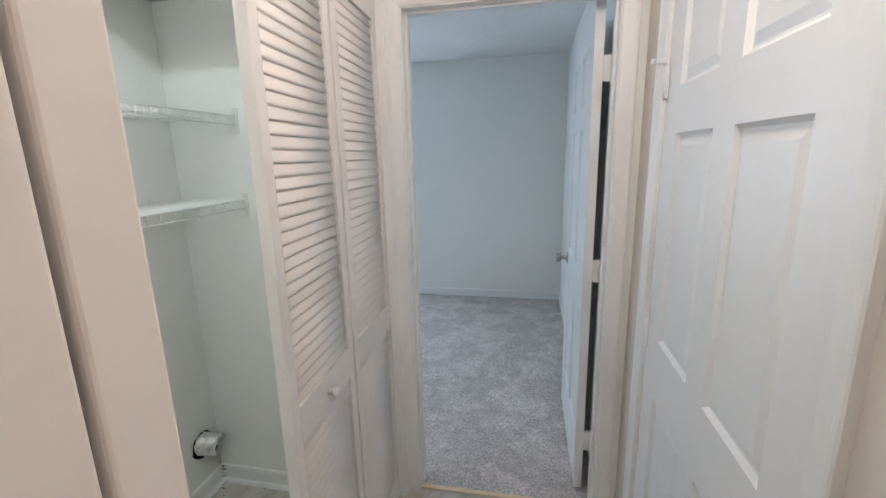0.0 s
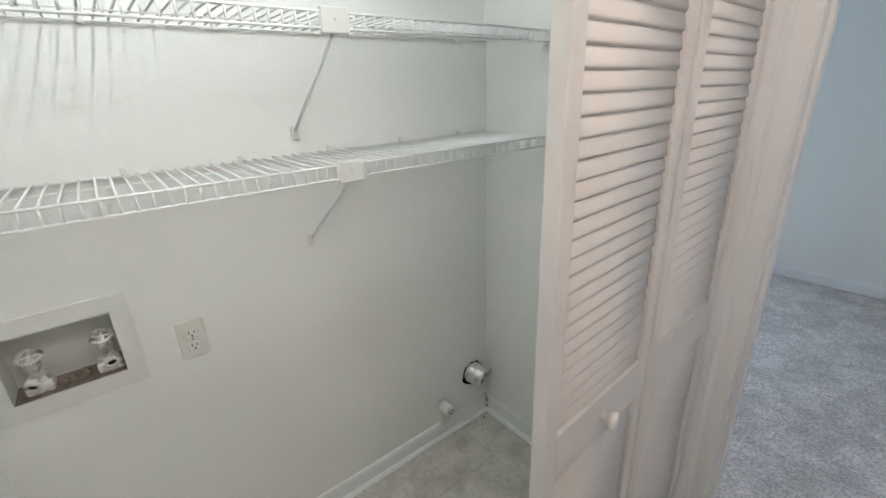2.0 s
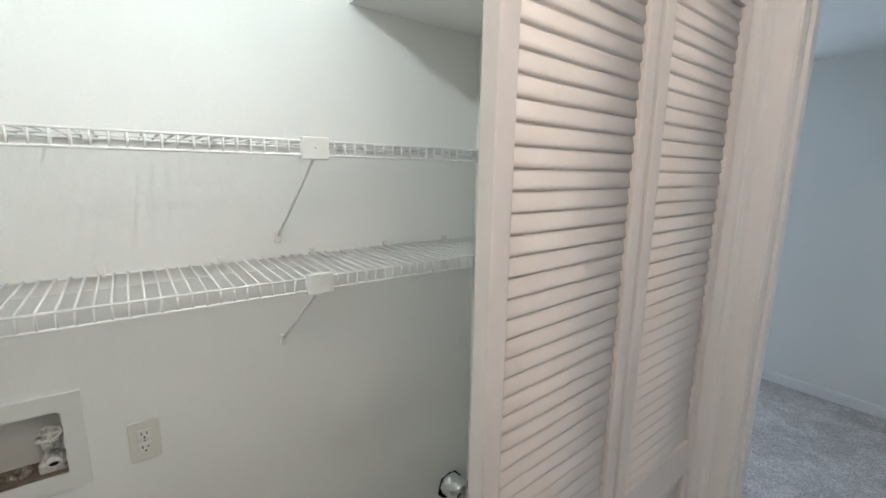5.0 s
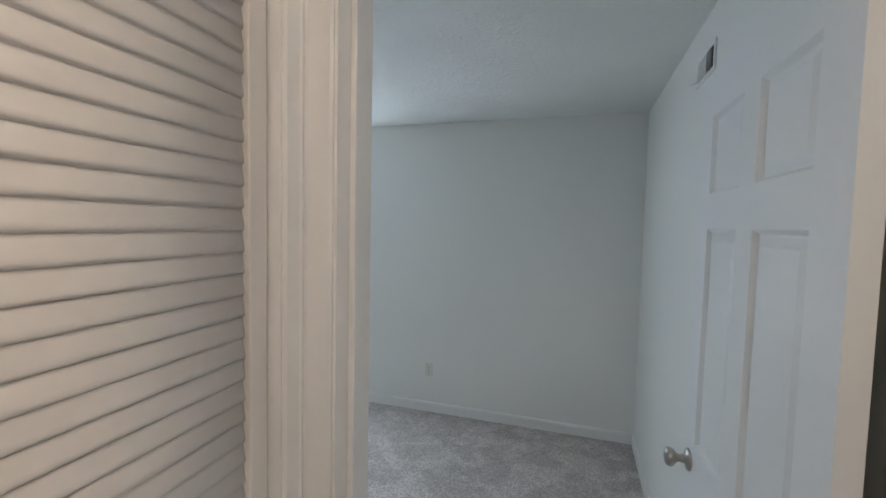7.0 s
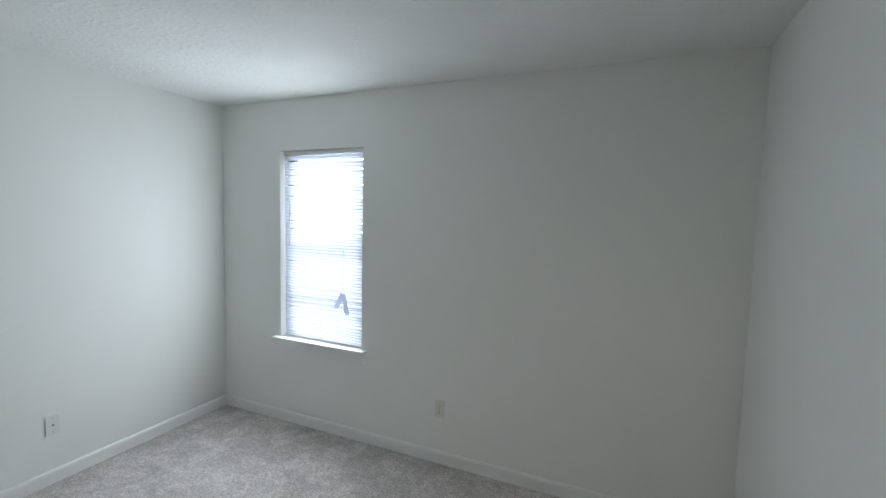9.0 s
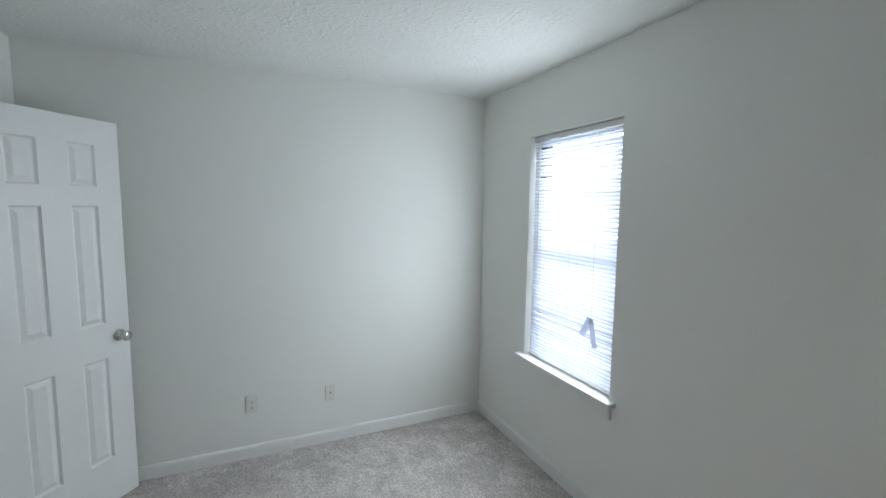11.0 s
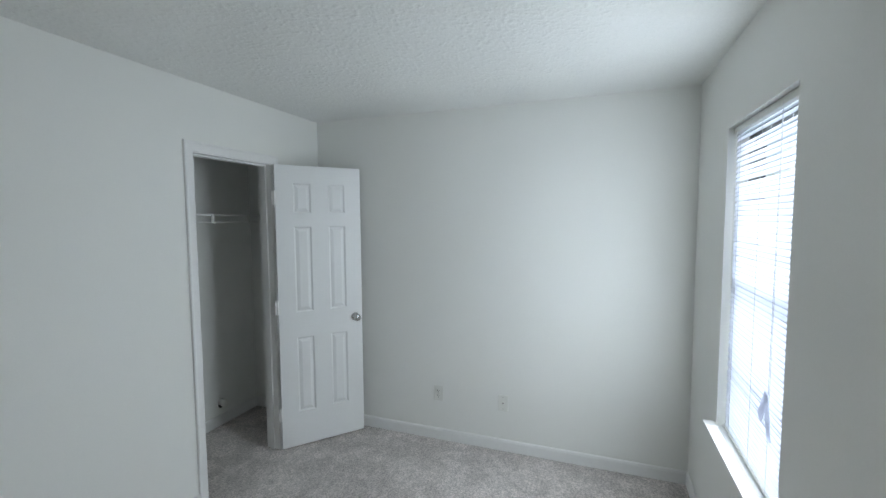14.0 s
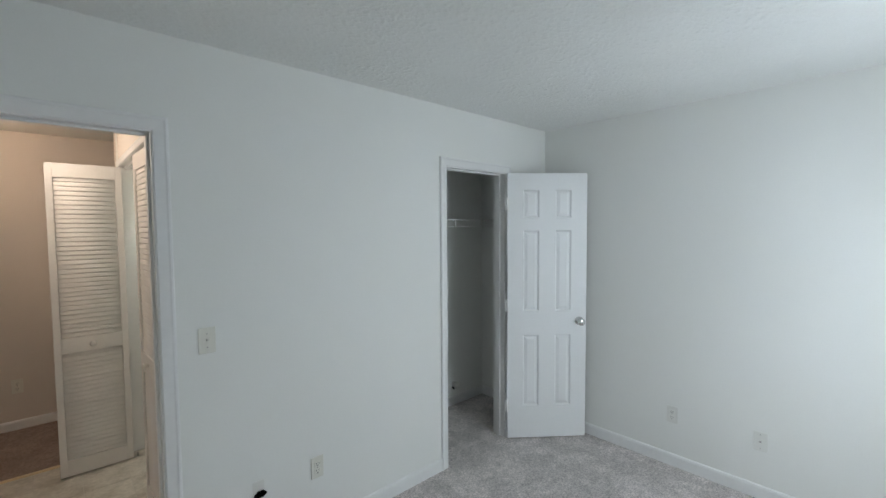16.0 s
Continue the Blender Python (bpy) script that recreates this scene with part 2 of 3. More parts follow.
# floors
structure("floor", boxes((WX, EX, 0.03, NY, -0.1, 0.0), (WX, LB - 0.1, -0.6, 0.03, -0.1, 0.0)), CARPET, "grey-beige plush carpet with vacuum marks")
structure("floor_hall_carpet", boxes((-1.6, 2.0, HALL_S, -1.73, -0.1, 0.006)), HALL_CARPET, "brownish plush carpet in the hall")
floor_tiled = structure("floor_tiled", boxes((LB - 0.02, HALL_E + 0.12, -1.73, 0.03, -0.1, -0.003)), GROUT, "grey mottled vinyl tile floor with thin joints")


def popcorn_ceiling():
    """A slab with a sprayed underside of small uneven lumps."""
    rng = np.random.default_rng(4)
    nx, ny = 720, 544
    h = rng.random((ny, nx))
    for _ in range(2):
        h = (h + np.roll(h, 1, 0) + np.roll(h, -1, 0) + np.roll(h, 1, 1) + np.roll(h, -1, 1)) / 5
    h = np.clip((h - h.mean()) / h.std() - 0.1, 0, 2.2)
    big = rng.random((ny // 8 + 2, nx // 8 + 2)).repeat(8, 0).repeat(8, 1)[:ny, :nx]
    h = 0.0011 * h * (0.75 + 0.5 * big)
    xs, ys = np.meshgrid(np.linspace(WX, EX, nx), np.linspace(SY, NY, ny))
    verts = np.stack([xs, ys, CEIL - h], -1).reshape(-1, 3)
    k = np.arange(nx * ny).reshape(ny, nx)
    faces = np.stack([k[:-1, :-1], k[1:, :-1], k[1:, 1:], k[:-1, 1:]], -1).reshape(-1, 4)
    base = len(verts)
    top = np.array([(WX, SY, CEIL + 0.1), (EX, SY, CEIL + 0.1), (EX, NY, CEIL + 0.1), (WX, NY, CEIL + 0.1)])
    me = bpy.data.meshes.new("ceiling")
    me.from_pydata(np.concatenate([verts, top]).tolist(), [], faces.tolist() + [[base, base + 1, base + 2, base + 3]])
    me.polygons.foreach_set("use_smooth", [True] * len(me.polygons))
    me.materials.append(CEILING)
    return tagged(new("ceiling", me), "white popcorn-textured ceiling", kind="structure")


popcorn_ceiling()
structure("ceiling_closet", boxes((WX, LB - 0.1, -0.6, HY, CEIL, CEIL + 0.12)), WALL, "plain white closet ceiling")
structure("ceiling_hall", boxes((-1.6, 2.0, HALL_S, HY, CEIL, CEIL + 0.12)), WALL, "plain white hall ceiling")

# walls
structure("wall_north", boxes((WX - 0.12, WIN[0], NY, NY + 0.14, 0, CEIL), (WIN[1], EX + 0.12, NY, NY + 0.14, 0, CEIL),
                              (WIN[0], WIN[1], NY, NY + 0.14, 0, WIN[2]), (WIN[0], WIN[1], NY, NY + 0.14, WIN[3], CEIL)), WALL, "off-white painted window wall")
structure("wall_west", boxes((WX - 0.12, WX, -0.7, NY, 0, CEIL)), WALL, "off-white painted bedroom wall")
structure("wall_east", boxes((EX, EX + 0.12, SY, NY, 0, CEIL)), WALL, "off-white painted bedroom wall")
J = 0.018
structure("wall_south", boxes((WX, CL0 - J, HY, SY, 0, CEIL), (CL0 - J, CL1 + J, HY, SY, 2.045 + J, CEIL), (CL1 + J, -J, HY, SY, 0, CEIL),
                              (-J, DOOR_W + J, HY, SY, DOOR_H + J, CEIL), (DOOR_W + J, HALL_E + 0.12, HY, SY, 0, CEIL)), WALL, "off-white wall with two doorways")
structure("wall_closet_back", boxes((WX, LB - 0.1, -0.7, -0.6, 0, CEIL)), WALL, "off-white closet wall")
BOX_Y, BOX_Z = (-1.627, -1.372), (0.848, 1.048)
structure("wall_laundry_back", slab_with_hole(LB - 0.1, LB, LS - 0.1, HY, 0, CEIL, *BOX_Y, *BOX_Z), LAUNDRY_WALL, "white painted laundry closet wall")
structure("wall_laundry_north", boxes((LB, HALL_W - 0.06, LN, HY, 0, CEIL)), LAUNDRY_WALL, "white painted laundry closet wall")
structure("wall_laundry_south", boxes((LB, HALL_W, LS - 0.1, LS, 0, CEIL)), LAUNDRY_WALL, "white painted laundry closet wall")
structure("wall_laundry_head", boxes((HALL_W - 0.1, HALL_W, LO0, LO1 + 0.018, LOH + 0.018, CEIL), (HALL_W - 0.1, HALL_W, LS, LO0 - 0.018, 0, CEIL), (HALL_W - 0.06, HALL_W, LO1 + 0.018, HY, 0, CEIL)), HALL_WALL, "hall wall above the laundry doors")
structure("wall_hall_east", boxes((HALL_E, HALL_E + 0.12, HD1 + J, HY, 0, CEIL), (HALL_E, HALL_E + 0.12, HALL_S, HD0 - J, 0, CEIL), (HALL_E, HALL_E + 0.12, HD0 - J, HD1 + J, 2.045 + J, CEIL)), HALL_WALL, "beige-white hall wall")
structure("wall_hall_end", boxes((-1.6, 2.0, HALL_S - 0.12, HALL_S, 0, CEIL)), HALL_WALL, "beige hall end wall")
structure("wall_hall_west", boxes((-1.6, HALL_W, LS - 0.22, LS - 0.1, 0, CEIL), (-1.72, -1.6, HALL_S, LS - 0.1, 0, CEIL)), HALL_WALL, "beige hall wall")

structure("soffit_laundry", boxes((LB, HALL_W - 0.1, -0.612, LN, 2.115, CEIL)), LAUNDRY_WALL, "boxed-in white soffit in the laundry closet")

# door linings and casings
CASE = [(0, 0), (0.0, 0.057), (0.014, 0.057), (0.0165, 0.053), (0.0165, 0.046), (0.0135, 0.040), (0.0095, 0.004), (0.007, 0)]


def casing(name, x0, x1, top, m, label, wide=1.0):
    """A casing round an opening x0..x1 on the plane y = 0, proud towards -y; m lays it on its wall."""
    ob = thing(name, m, label, kind="structure")
    for sx, edge in ((-1, x0), (1, x1)):
        bm = bmesh.new()
        pts = [(edge + sx * u * wide, -o) for o, u in CASE]
        lo = [bm.verts.new((x, y, 0)) for x, y in pts]
        hi = [bm.verts.new((x, y, top + (x - edge) * sx)) for x, y in pts]
        for i in range(len(pts)):
            bm.faces.new((lo[i], lo[(i + 1) % len(pts)], hi[(i + 1) % len(pts)], hi[i]))
        bm.faces.new(lo)
        bm.faces.new(hi)
        bmesh.ops.recalc_face_normals(bm, faces=bm.faces)
        part("side_casing", bm, TRIM, ob)
    bm = bmesh.new()
    le = [bm.verts.new((x0 - u * wide, -o, top + u * wide)) for o, u in CASE]
    ri = [bm.verts.new((x1 + u * wide, -o, top + u * wide)) for o, u in CASE]
    for i in range(len(CASE)):
        bm.faces.new((le[i], le[(i + 1) % len(CASE)], ri[(i + 1) % len(CASE)], ri[i]))
    bm.faces.new(le)
    bm.faces.new(ri)
    bmesh.ops.recalc_face_normals(bm, faces=bm.faces)
    part("head_casing", bm, TRIM, ob)
    return ob


def lining(name, x0, x1, top, deep, m, label, stop=0.045):
    """Jambs and head of a doorway through a wall of that depth, with the door stop."""
    ob = thing(name, m, label, kind="structure")
    e = 0.002
    part("jamb", boxes((x0 - 0.018, x0, -e, deep + e, 0, top + 0.018)), TRIM, ob)
    part("jamb", boxes((x1, x1 + 0.018, -e, deep + e, 0, top + 0.018)), TRIM, ob)
    part("head_jamb", boxes((x0, x1, -e, deep + e, top, top + 0.018)), TRIM, ob)
    if stop:
        s0, s1 = stop, stop + 0.034
        part("door_stop", boxes((x0, x0 + 0.011, s0, s1, 0, top), bevel=0.002), TRIM, ob)
        part("door_stop", boxes((x1 - 0.011, x1, s0, s1, 0, top), bevel=0.002), TRIM, ob)
        part("door_stop", boxes((x0 + 0.011, x1 - 0.011, s0, s1, top - 0.011, top), bevel=0.002), TRIM, ob)
    return ob


FLIP = pose(0, 0, 0, 0, 0, 180)
lining("bedroom_door_frame", 0, DOOR_W, DOOR_H, SY - HY, pose(0, HY, 0), "white painted bedroom door frame", 0.035)
casing("trim_bedroom_door_hall", -0.005, DOOR_W + 0.005, DOOR_H + 0.005, pose(0, HY, 0), "white door casing on the hall side")
casing("trim_bedroom_door_room", -DOOR_W - 0.005, 0.005, DOOR_H + 0.005, pose(0, SY, 0) @ FLIP, "white door casing on the bedroom side")
lining("closet_door_frame", CL0, CL1, 2.045, SY - HY, pose(0, HY, 0), "white painted closet door frame", 0.035)
casing("trim_closet_door", -CL1 - 0.005, -CL0 + 0.005, 2.05, pose(0, SY, 0) @ FLIP, "white casing round the closet doorway")
# local x runs along -y on the hall's west wall, and along +y on its east wall
WEST_SIDE, EAST_SIDE = pose(HALL_W, 0, 0, 0, 0, 90), pose(HALL_E, 0, 0, 0, 0, -90)
lining("laundry_door_frame", LO0, LO1, LOH, 0.1, WEST_SIDE, "white painted frame of the laundry closet", 0)
casing("trim_laundry_door", LO0 - 0.003, LO1 + 0.003, LOH + 0.003, WEST_SIDE, "white casing round the laundry closet", 0.62)
lining("hall_door_frame", -HD1, -HD0, 2.045, 0.12, EAST_SIDE, "white painted frame of the hall door", 0.045)
casing("trim_hall_door", -HD1 - 0.005, -HD0 + 0.005, 2.05, EAST_SIDE, "white casing round the hall door")

# baseboards
BASE = [(0, 0), (0.012, 0), (0.012, 0.066), (0.009, 0.078), (0.004, 0.083), (0, 0.083)]
SHOE = [(0.0125, 0), (0.027, 0), (0.026, 0.008), (0.021, 0.016), (0.0125, 0.019)]


def baseboard(a, b, shoe=False):
    ob = thing("baseboard", None, "white painted baseboard along the wall", kind="structure")
    part("board", extrude_profile(BASE, a, b), TRIM, ob)
    if shoe:
        part("shoe_moulding", extrude_profile(SHOE, a, b), TRIM, ob)


baseboard((EX, NY), (WX, NY))
baseboard((WX, NY), (WX, SY))
baseboard((WX, SY), (CL0 - 0.062, SY))
baseboard((CL1 + 0.062, SY), (-0.062, SY))
baseboard((EX, SY), (EX, NY))
baseboard((WX, -0.6), (LB - 0.1, -0.6))
baseboard((WX, 0.0), (WX, -0.6))
baseboard((LB, LN), (LB, LS), True)
baseboard((HALL_W - 0.062, LN), (LB, LN), True)
baseboard((LB, LS), (HALL_W - 0.1, LS), True)
baseboard((-1.6, HALL_S), (2.0, HALL_S))
baseboard((HALL_E, -1.75), (HALL_E, HD0 - 0.062))

# carpet edge strips
solid("threshold_strip", boxes((0.0, DOOR_W, 0.018, 0.042, -0.002, 0.007), bevel=0.003), BRASS, None, "thin brass-coloured carpet edge strip in the doorway", "threshold")
solid("threshold_strip", boxes((HALL_W, HALL_E, -1.742, -1.718, -0.002, 0.010), bevel=0.003), BRASS, None, "thin carpet edge strip where the tile ends", "threshold")

# ---- doors ----


def raised_panel(w, h):
    """A panel in the middle of a door's thickness with bevelled raised fields on both faces."""
    bm = bmesh.new()
    for s in (-1, 1):
        rings = []
        for inset, out in ((0.0, 0.0165), (0.009, 0.0065), (0.014, 0.0065), (0.034, 0.0135)):
            x, z = w / 2 - inset, h / 2 - inset
            rings.append([bm.verts.new((px, s * out, pz)) for px, pz in ((-x, -z), (x, -z), (x, z), (-x, z))])
        for a, b in zip(rings, rings[1:]):
            for k in range(4):
                bm.faces.new((a[k], a[(k + 1) % 4], b[(k + 1) % 4], b[k]))
        bm.faces.new(rings[-1])
    bmesh.ops.recalc_face_normals(bm, faces=bm.faces)
    return bm


def knob(parent, m, mat, label):
    profile = [(0.032, 0.0), (0.032, 0.004), (0.028, 0.008), (0.013, 0.011), (0.011, 0.028), (0.016, 0.036), (0.025, 0.042), (0.0275, 0.052), (0.026, 0.060), (0.020, 0.0645), (0.006, 0.066)]
    return part("door_knob", lathe(profile, 28, m), mat, parent, label)


def panel_door(name, w, m, label, rows, h=2.03, hinge_z=(0.25, 1.03, 1.82), stile=0.105, mid=0.09):
    """A six-panel door, hinged at x = 0, leaf along +x, thickness about y = 0; rows give the panels' (low, high)."""
    ob = thing(name, m, label, "door")
    t = 0.0175
    cols = ((stile, w / 2 - mid / 2), (w / 2 + mid / 2, w - stile))
    slab = bmesh.new()
    for x0, x1 in ((0, cols[0][0]), (cols[0][1], cols[1][0]), (cols[1][1], w)):
        box(slab, x0, x1, -t, t, 0, h)
    zs = [0] + [z for r in rows for z in r] + [h]
    for c0, c1 in cols:
        for z0, z1 in zip(zs[::2], zs[1::2]):
            box(slab, c0, c1, -t, t, z0, z1)
    part("leaf", slab, DOOR, ob)
    for c0, c1 in cols:
        for z0, z1 in rows:
            part("panel", raised_panel(c1 - c0, z1 - z0), DOOR, ob, "", pose((c0 + c1) / 2, 0, (z0 + z1) / 2))
    return ob


def hinge(parent, x, y, z, mat, label="painted hinge"):
    bm = boxes((x - 0.018, x + 0.018, y - 0.002, y + 0.002, z - 0.045, z + 0.045))
    rod(bm, (x, y, z - 0.047), (x, y, z + 0.047), 0.0065, 10)
    rod(bm, (x, y, z + 0.047), (x, y, z + 0.054), 0.004, 8)
    return part("hinge", bm, mat, parent, label)


ROWS = ((0.25, 0.80), (0.985, 1.60), (1.695, 1.905))
# bedroom door, open into the room beside the east wall
door = panel_door("bedroom_door", 0.75, pose(0.712, SY + 0.012, 0.012, 0, 0, 90.3), "white six-panel bedroom door standing open", ROWS)
for s in (-1, 1):
    knob(door, pose(0.69, s * 0.0175, 0.92, -90 * s), NICKEL, "satin nickel door knob")
for z in (0.25, 1.03, 1.80):
    part("hinge", rod(boxes((-0.012, 0.002, -0.052, -0.0176, z - 0.045, z + 0.045)), (-0.004, -0.047, z - 0.05), (-0.004, -0.047, z + 0.05), 0.0065, 10), TRIM, door, "painted hinge")
# closet door, swung far open
ang = math.degrees(math.atan2(0.395, -0.478))
door = panel_door("closet_door", 0.61, pose(CL0 + 0.004, SY + 0.03, 0.015, 0, 0, ang), "white six-panel closet door standing open", ROWS, stile=0.120, mid=0.125)
for s in (-1, 1):
    knob(door, pose(0.555, s * 0.0175, 0.905, -90 * s), CHROME, "polished chrome door knob")
for z in (0.25, 1.03, 1.80):
    hinge(door, -0.004, -0.016, z, TRIM)
# hall door, closed
door = panel_door("hall_door", HD1 - HD0 - 0.006, pose(HALL_E + 0.022, HD1 - 0.003, 0.012, 0, 0, -90), "white six-panel hall door, closed", ((0.24, 0.76), (0.945, 1.545), (1.665, 1.885)), stile=0.11, mid=0.1)
for z in (0.25, 0.93, 1.69):
    hinge(door, -0.001, -0.022, z, TRIM, "white painted hinge")

bm = rod(bmesh.new(), (-0.001, -0.026, 1.745), (0.012, -0.060, 1.745), 0.003, 8)
rod(bm, (0.012, -0.060, 1.745), (0.016, -0.068, 1.745), 0.008, 12)
rod(bm, (-0.001, -0.026, 1.745), (-0.040, -0.034, 1.745), 0.003, 8)
part("hinge_pin_stop", bm, TRIM, door, "painted hinge-pin door stop")

# ---- louvred folding doors of the laundry ----
LEAF_W, LEAF_T, LEAF_H = 0.392, 0.030, 2.06


def louver_slat():
    """One moulded slat, alike on both faces: proud at its foot, leaning back to its top, with rounded ends."""
    face = [(0.0022, -0.0150), (0.0022, -0.0135), (0.0062, -0.0132), (0.0082, -0.0115), (0.0090, -0.0090), (0.0088, -0.0050), (0.0052, 0.0105), (0.0040, 0.0140), (0.0022, 0.0151)]
    loop = [(-y, z) for y, z in face] + [(y, z) for y, z in reversed(face)]
    bm = bmesh.new()
    ends = []
    for x, way in ((0.035, 1), (LEAF_W - 0.035, -1)):
        ends.append([bm.verts.new((x + way * (0.55 * (abs(y) - 0.0022) + 0.10 * (z + 0.015) * (abs(y) > 0.003)), y, z)) for y, z in loop])
    for k in range(len(loop)):
        n = (k + 1) % len(loop)
        bm.faces.new((ends[0][k], ends[0][n], ends[1][n], ends[1][k])).smooth = True
    bm.faces.new(ends[0])
    bm.faces.new(ends[1])
    bmesh.ops.recalc_face_normals(bm, faces=bm.faces)
    return bm


LOUVER_SLAT = mesh_of("slat", louver_slat(), LOUVER)


def louvred_leaf(name, m, label, with_knob=0):
    ob = thing(name, m, label, "folding door", "louvred folding door leaves")
    t = LEAF_T / 2
    part("stile", boxes((0, 0.036, -t, t, 0, LEAF_H), bevel=0.002), LOUVER, ob)
    part("stile", boxes((LEAF_W - 0.036, LEAF_W, -t, t, 0, LEAF_H), bevel=0.002), LOUVER, ob)
    for z0, z1 in ((0, 0.105), (0.82, 0.918), (LEAF_H - 0.09, LEAF_H)):
        part("rail", boxes((0.036, LEAF_W - 0.036, -t, t, z0, z1)), LOUVER, ob)
    for z0, z1 in ((0.105, 0.82), (0.918, LEAF_H - 0.09)):
        part("backing_panel", boxes((0.036, LEAF_W - 0.036, -0.0024, 0.0024, z0, z1)), LOUVER, ob)
        count = round((z1 - z0) / 0.0302)
        for k in range(count):
            part("slat", LOUVER_SLAT, None, ob, "", pose(0, 0, z0 + (k + 0.5) * (z1 - z0) / count))
    if with_knob:
        prof = [(0.010, 0), (0.008, 0.008), (0.010, 0.014), (0.018, 0.020), (0.019, 0.026), (0.014, 0.031), (0.004, 0.033)]
        part("knob", lathe(prof, 20, pose(LEAF_W / 2, -t, 0.869, 90)), LOUVER, ob, "round painted wooden knob")
    return ob


def along(x, y, x1, y1):
    """A leaf's pose from its first end to the direction of its second; the front looks to the right of that way."""
    return pose(x, y, 0.014, 0, 0, math.degrees(math.atan2(y1 - y, x1 - x)))


# near pair, almost closed: hinged at the bedroom side, leading edge standing a little out
louvred_leaf("folding_door_leaf", along(-0.065, -0.843, -0.084, -0.451), "cream-white louvred leaf with a round knob", 1)
louvred_leaf("folding_door_leaf", along(-0.082, -0.441, -0.094, -0.049), "cream-white louvred leaf beside the bedroom door")
# far pair, folded flat against each other and standing out into the hall
louvred_leaf("folding_door_leaf", along(0.332, -1.505, -0.13, -1.505), "cream-white louvred leaf folded out into the hall", 1)
louvred_leaf("folding_door_leaf", along(-0.060, -1.539, 0.332, -1.539), "cream-white louvred leaf folded behind its pair")
solid("door_track", boxes((HALL_W - 0.055, HALL_W - 0.03, LO0, LO1, LOH - 0.016, LOH)), TRIM, None, "white metal top track of the folding doors", "door track")

# ---- laundry closet ----


def wire_shelf(z, label):
    ob = thing("wire_shelf", pose(LB, 0, z), label, "shelf", "laundry wire shelves")
    y0, y1, d, drop = LS + 0.012, LN - 0.012, 0.305, 0.034
    bm = bmesh.new()
    rod(bm, (0.008, 0, 0), (d, 0, 0), 0.0025)
    rod(bm, (d, 0, 0), (d, 0, -drop), 0.0025)
    wire = mesh_of("wire", bm, WIRE)
    pitch = 0.0268
    count = int((y1 - y0) / pitch)
    for k in range(count + 1):
        part("wire", wire, None, ob, "", pose(0, y0 + k * (y1 - y0) / count, 0))
    for x, zz, r in ((0.008, -0.004, 0.003), (0.155, -0.004, 0.0017), (d, -0.002, 0.003), (d, -drop, 0.003)):
        part("long_wire", rod(bmesh.new(), (x, y0, zz), (x, y1, zz), r, 8), WIRE, ob)
    for y, s in ((y0, 1), (y1, -1)):
        bm = boxes((d - 0.008, d + 0.008, min(y, y + s * 0.034), max(y, y + s * 0.034), -drop + 0.002, -0.005), bevel=0.003)
        box(bm, d - 0.010, d + 0.014, min(y - s * 0.0115, y - s * 0.006), max(y - s * 0.0115, y - s * 0.006), -drop - 0.034, 0.030, bevel=0.0025)
        part("end_bracket", bm, PLASTIC, ob, "white plastic end bracket screwed to the wall")
    y = -0.846
    part("support_clip", boxes((d - 0.008, d + 0.010, y - 0.033, y + 0.033, -drop - 0.010, 0.008), bevel=0.003), PLASTIC, ob, "white plastic brace clip")
    part("screw", lathe([(0.0035, 0), (0.0035, 0.001), (0.002, 0.0014)], 10, pose(d + 0.010, y, -0.016, 0, 90)), IVORY, ob)
    bm = rod(bmesh.new(), (d - 0.004, y, -drop - 0.004), (0.006, y - 0.012, -0.262), 0.0042, 8)
    part("brace", bm, WIRE, ob, "white diagonal brace rod")
    part("brace_foot", boxes((0.0, 0.009, y - 0.022, y - 0.002, -0.285, -0.248), bevel=0.003), PLASTIC, ob)
    for k in range(6):
        yy = y0 + 0.12 + k * 0.26
        part("wall_clip", boxes((0.0, 0.012, yy - 0.008, yy + 0.008, -0.010, 0.016), bevel=0.003), PLASTIC, ob)
    return ob


wire_shelf(1.358, "white vinyl-coated wire shelf with a diagonal brace")
wire_shelf(1.684, "upper white vinyl-coated wire shelf, empty")

# washing machine outlet box with two taps
ob = thing("washer_outlet_box", pose(LB, -1.4995, 0.948), "white recessed washer outlet box with two grimy taps", "outlet box")
hw, hh = 0.1085, 0.083
part("flange", slab_with_hole(0, 0.007, -0.15, 0.15, -0.128, 0.126, -hw, hw, -hh, hh), PLASTIC, ob)
part("box_side", boxes((-0.085, 0.004, -hw - 0.004, -hw, -hh, hh)), PLASTIC, ob)
part("box_side", boxes((-0.085, 0.004, hw, hw + 0.004, -hh, hh)), PLASTIC, ob)
part("box_top", boxes((-0.085, 0.004, -hw - 0.004, hw + 0.004, hh, hh + 0.004)), PLASTIC, ob)
part("box_floor", boxes((-0.085, 0.004, -hw - 0.004, hw + 0.004, -hh - 0.004, -hh)), GRIME, ob, "grimy box floor")
part("box_back", boxes((-0.089, -0.085, -hw - 0.004, hw + 0.004, -hh - 0.004, hh + 0.004)), PLASTIC, ob)
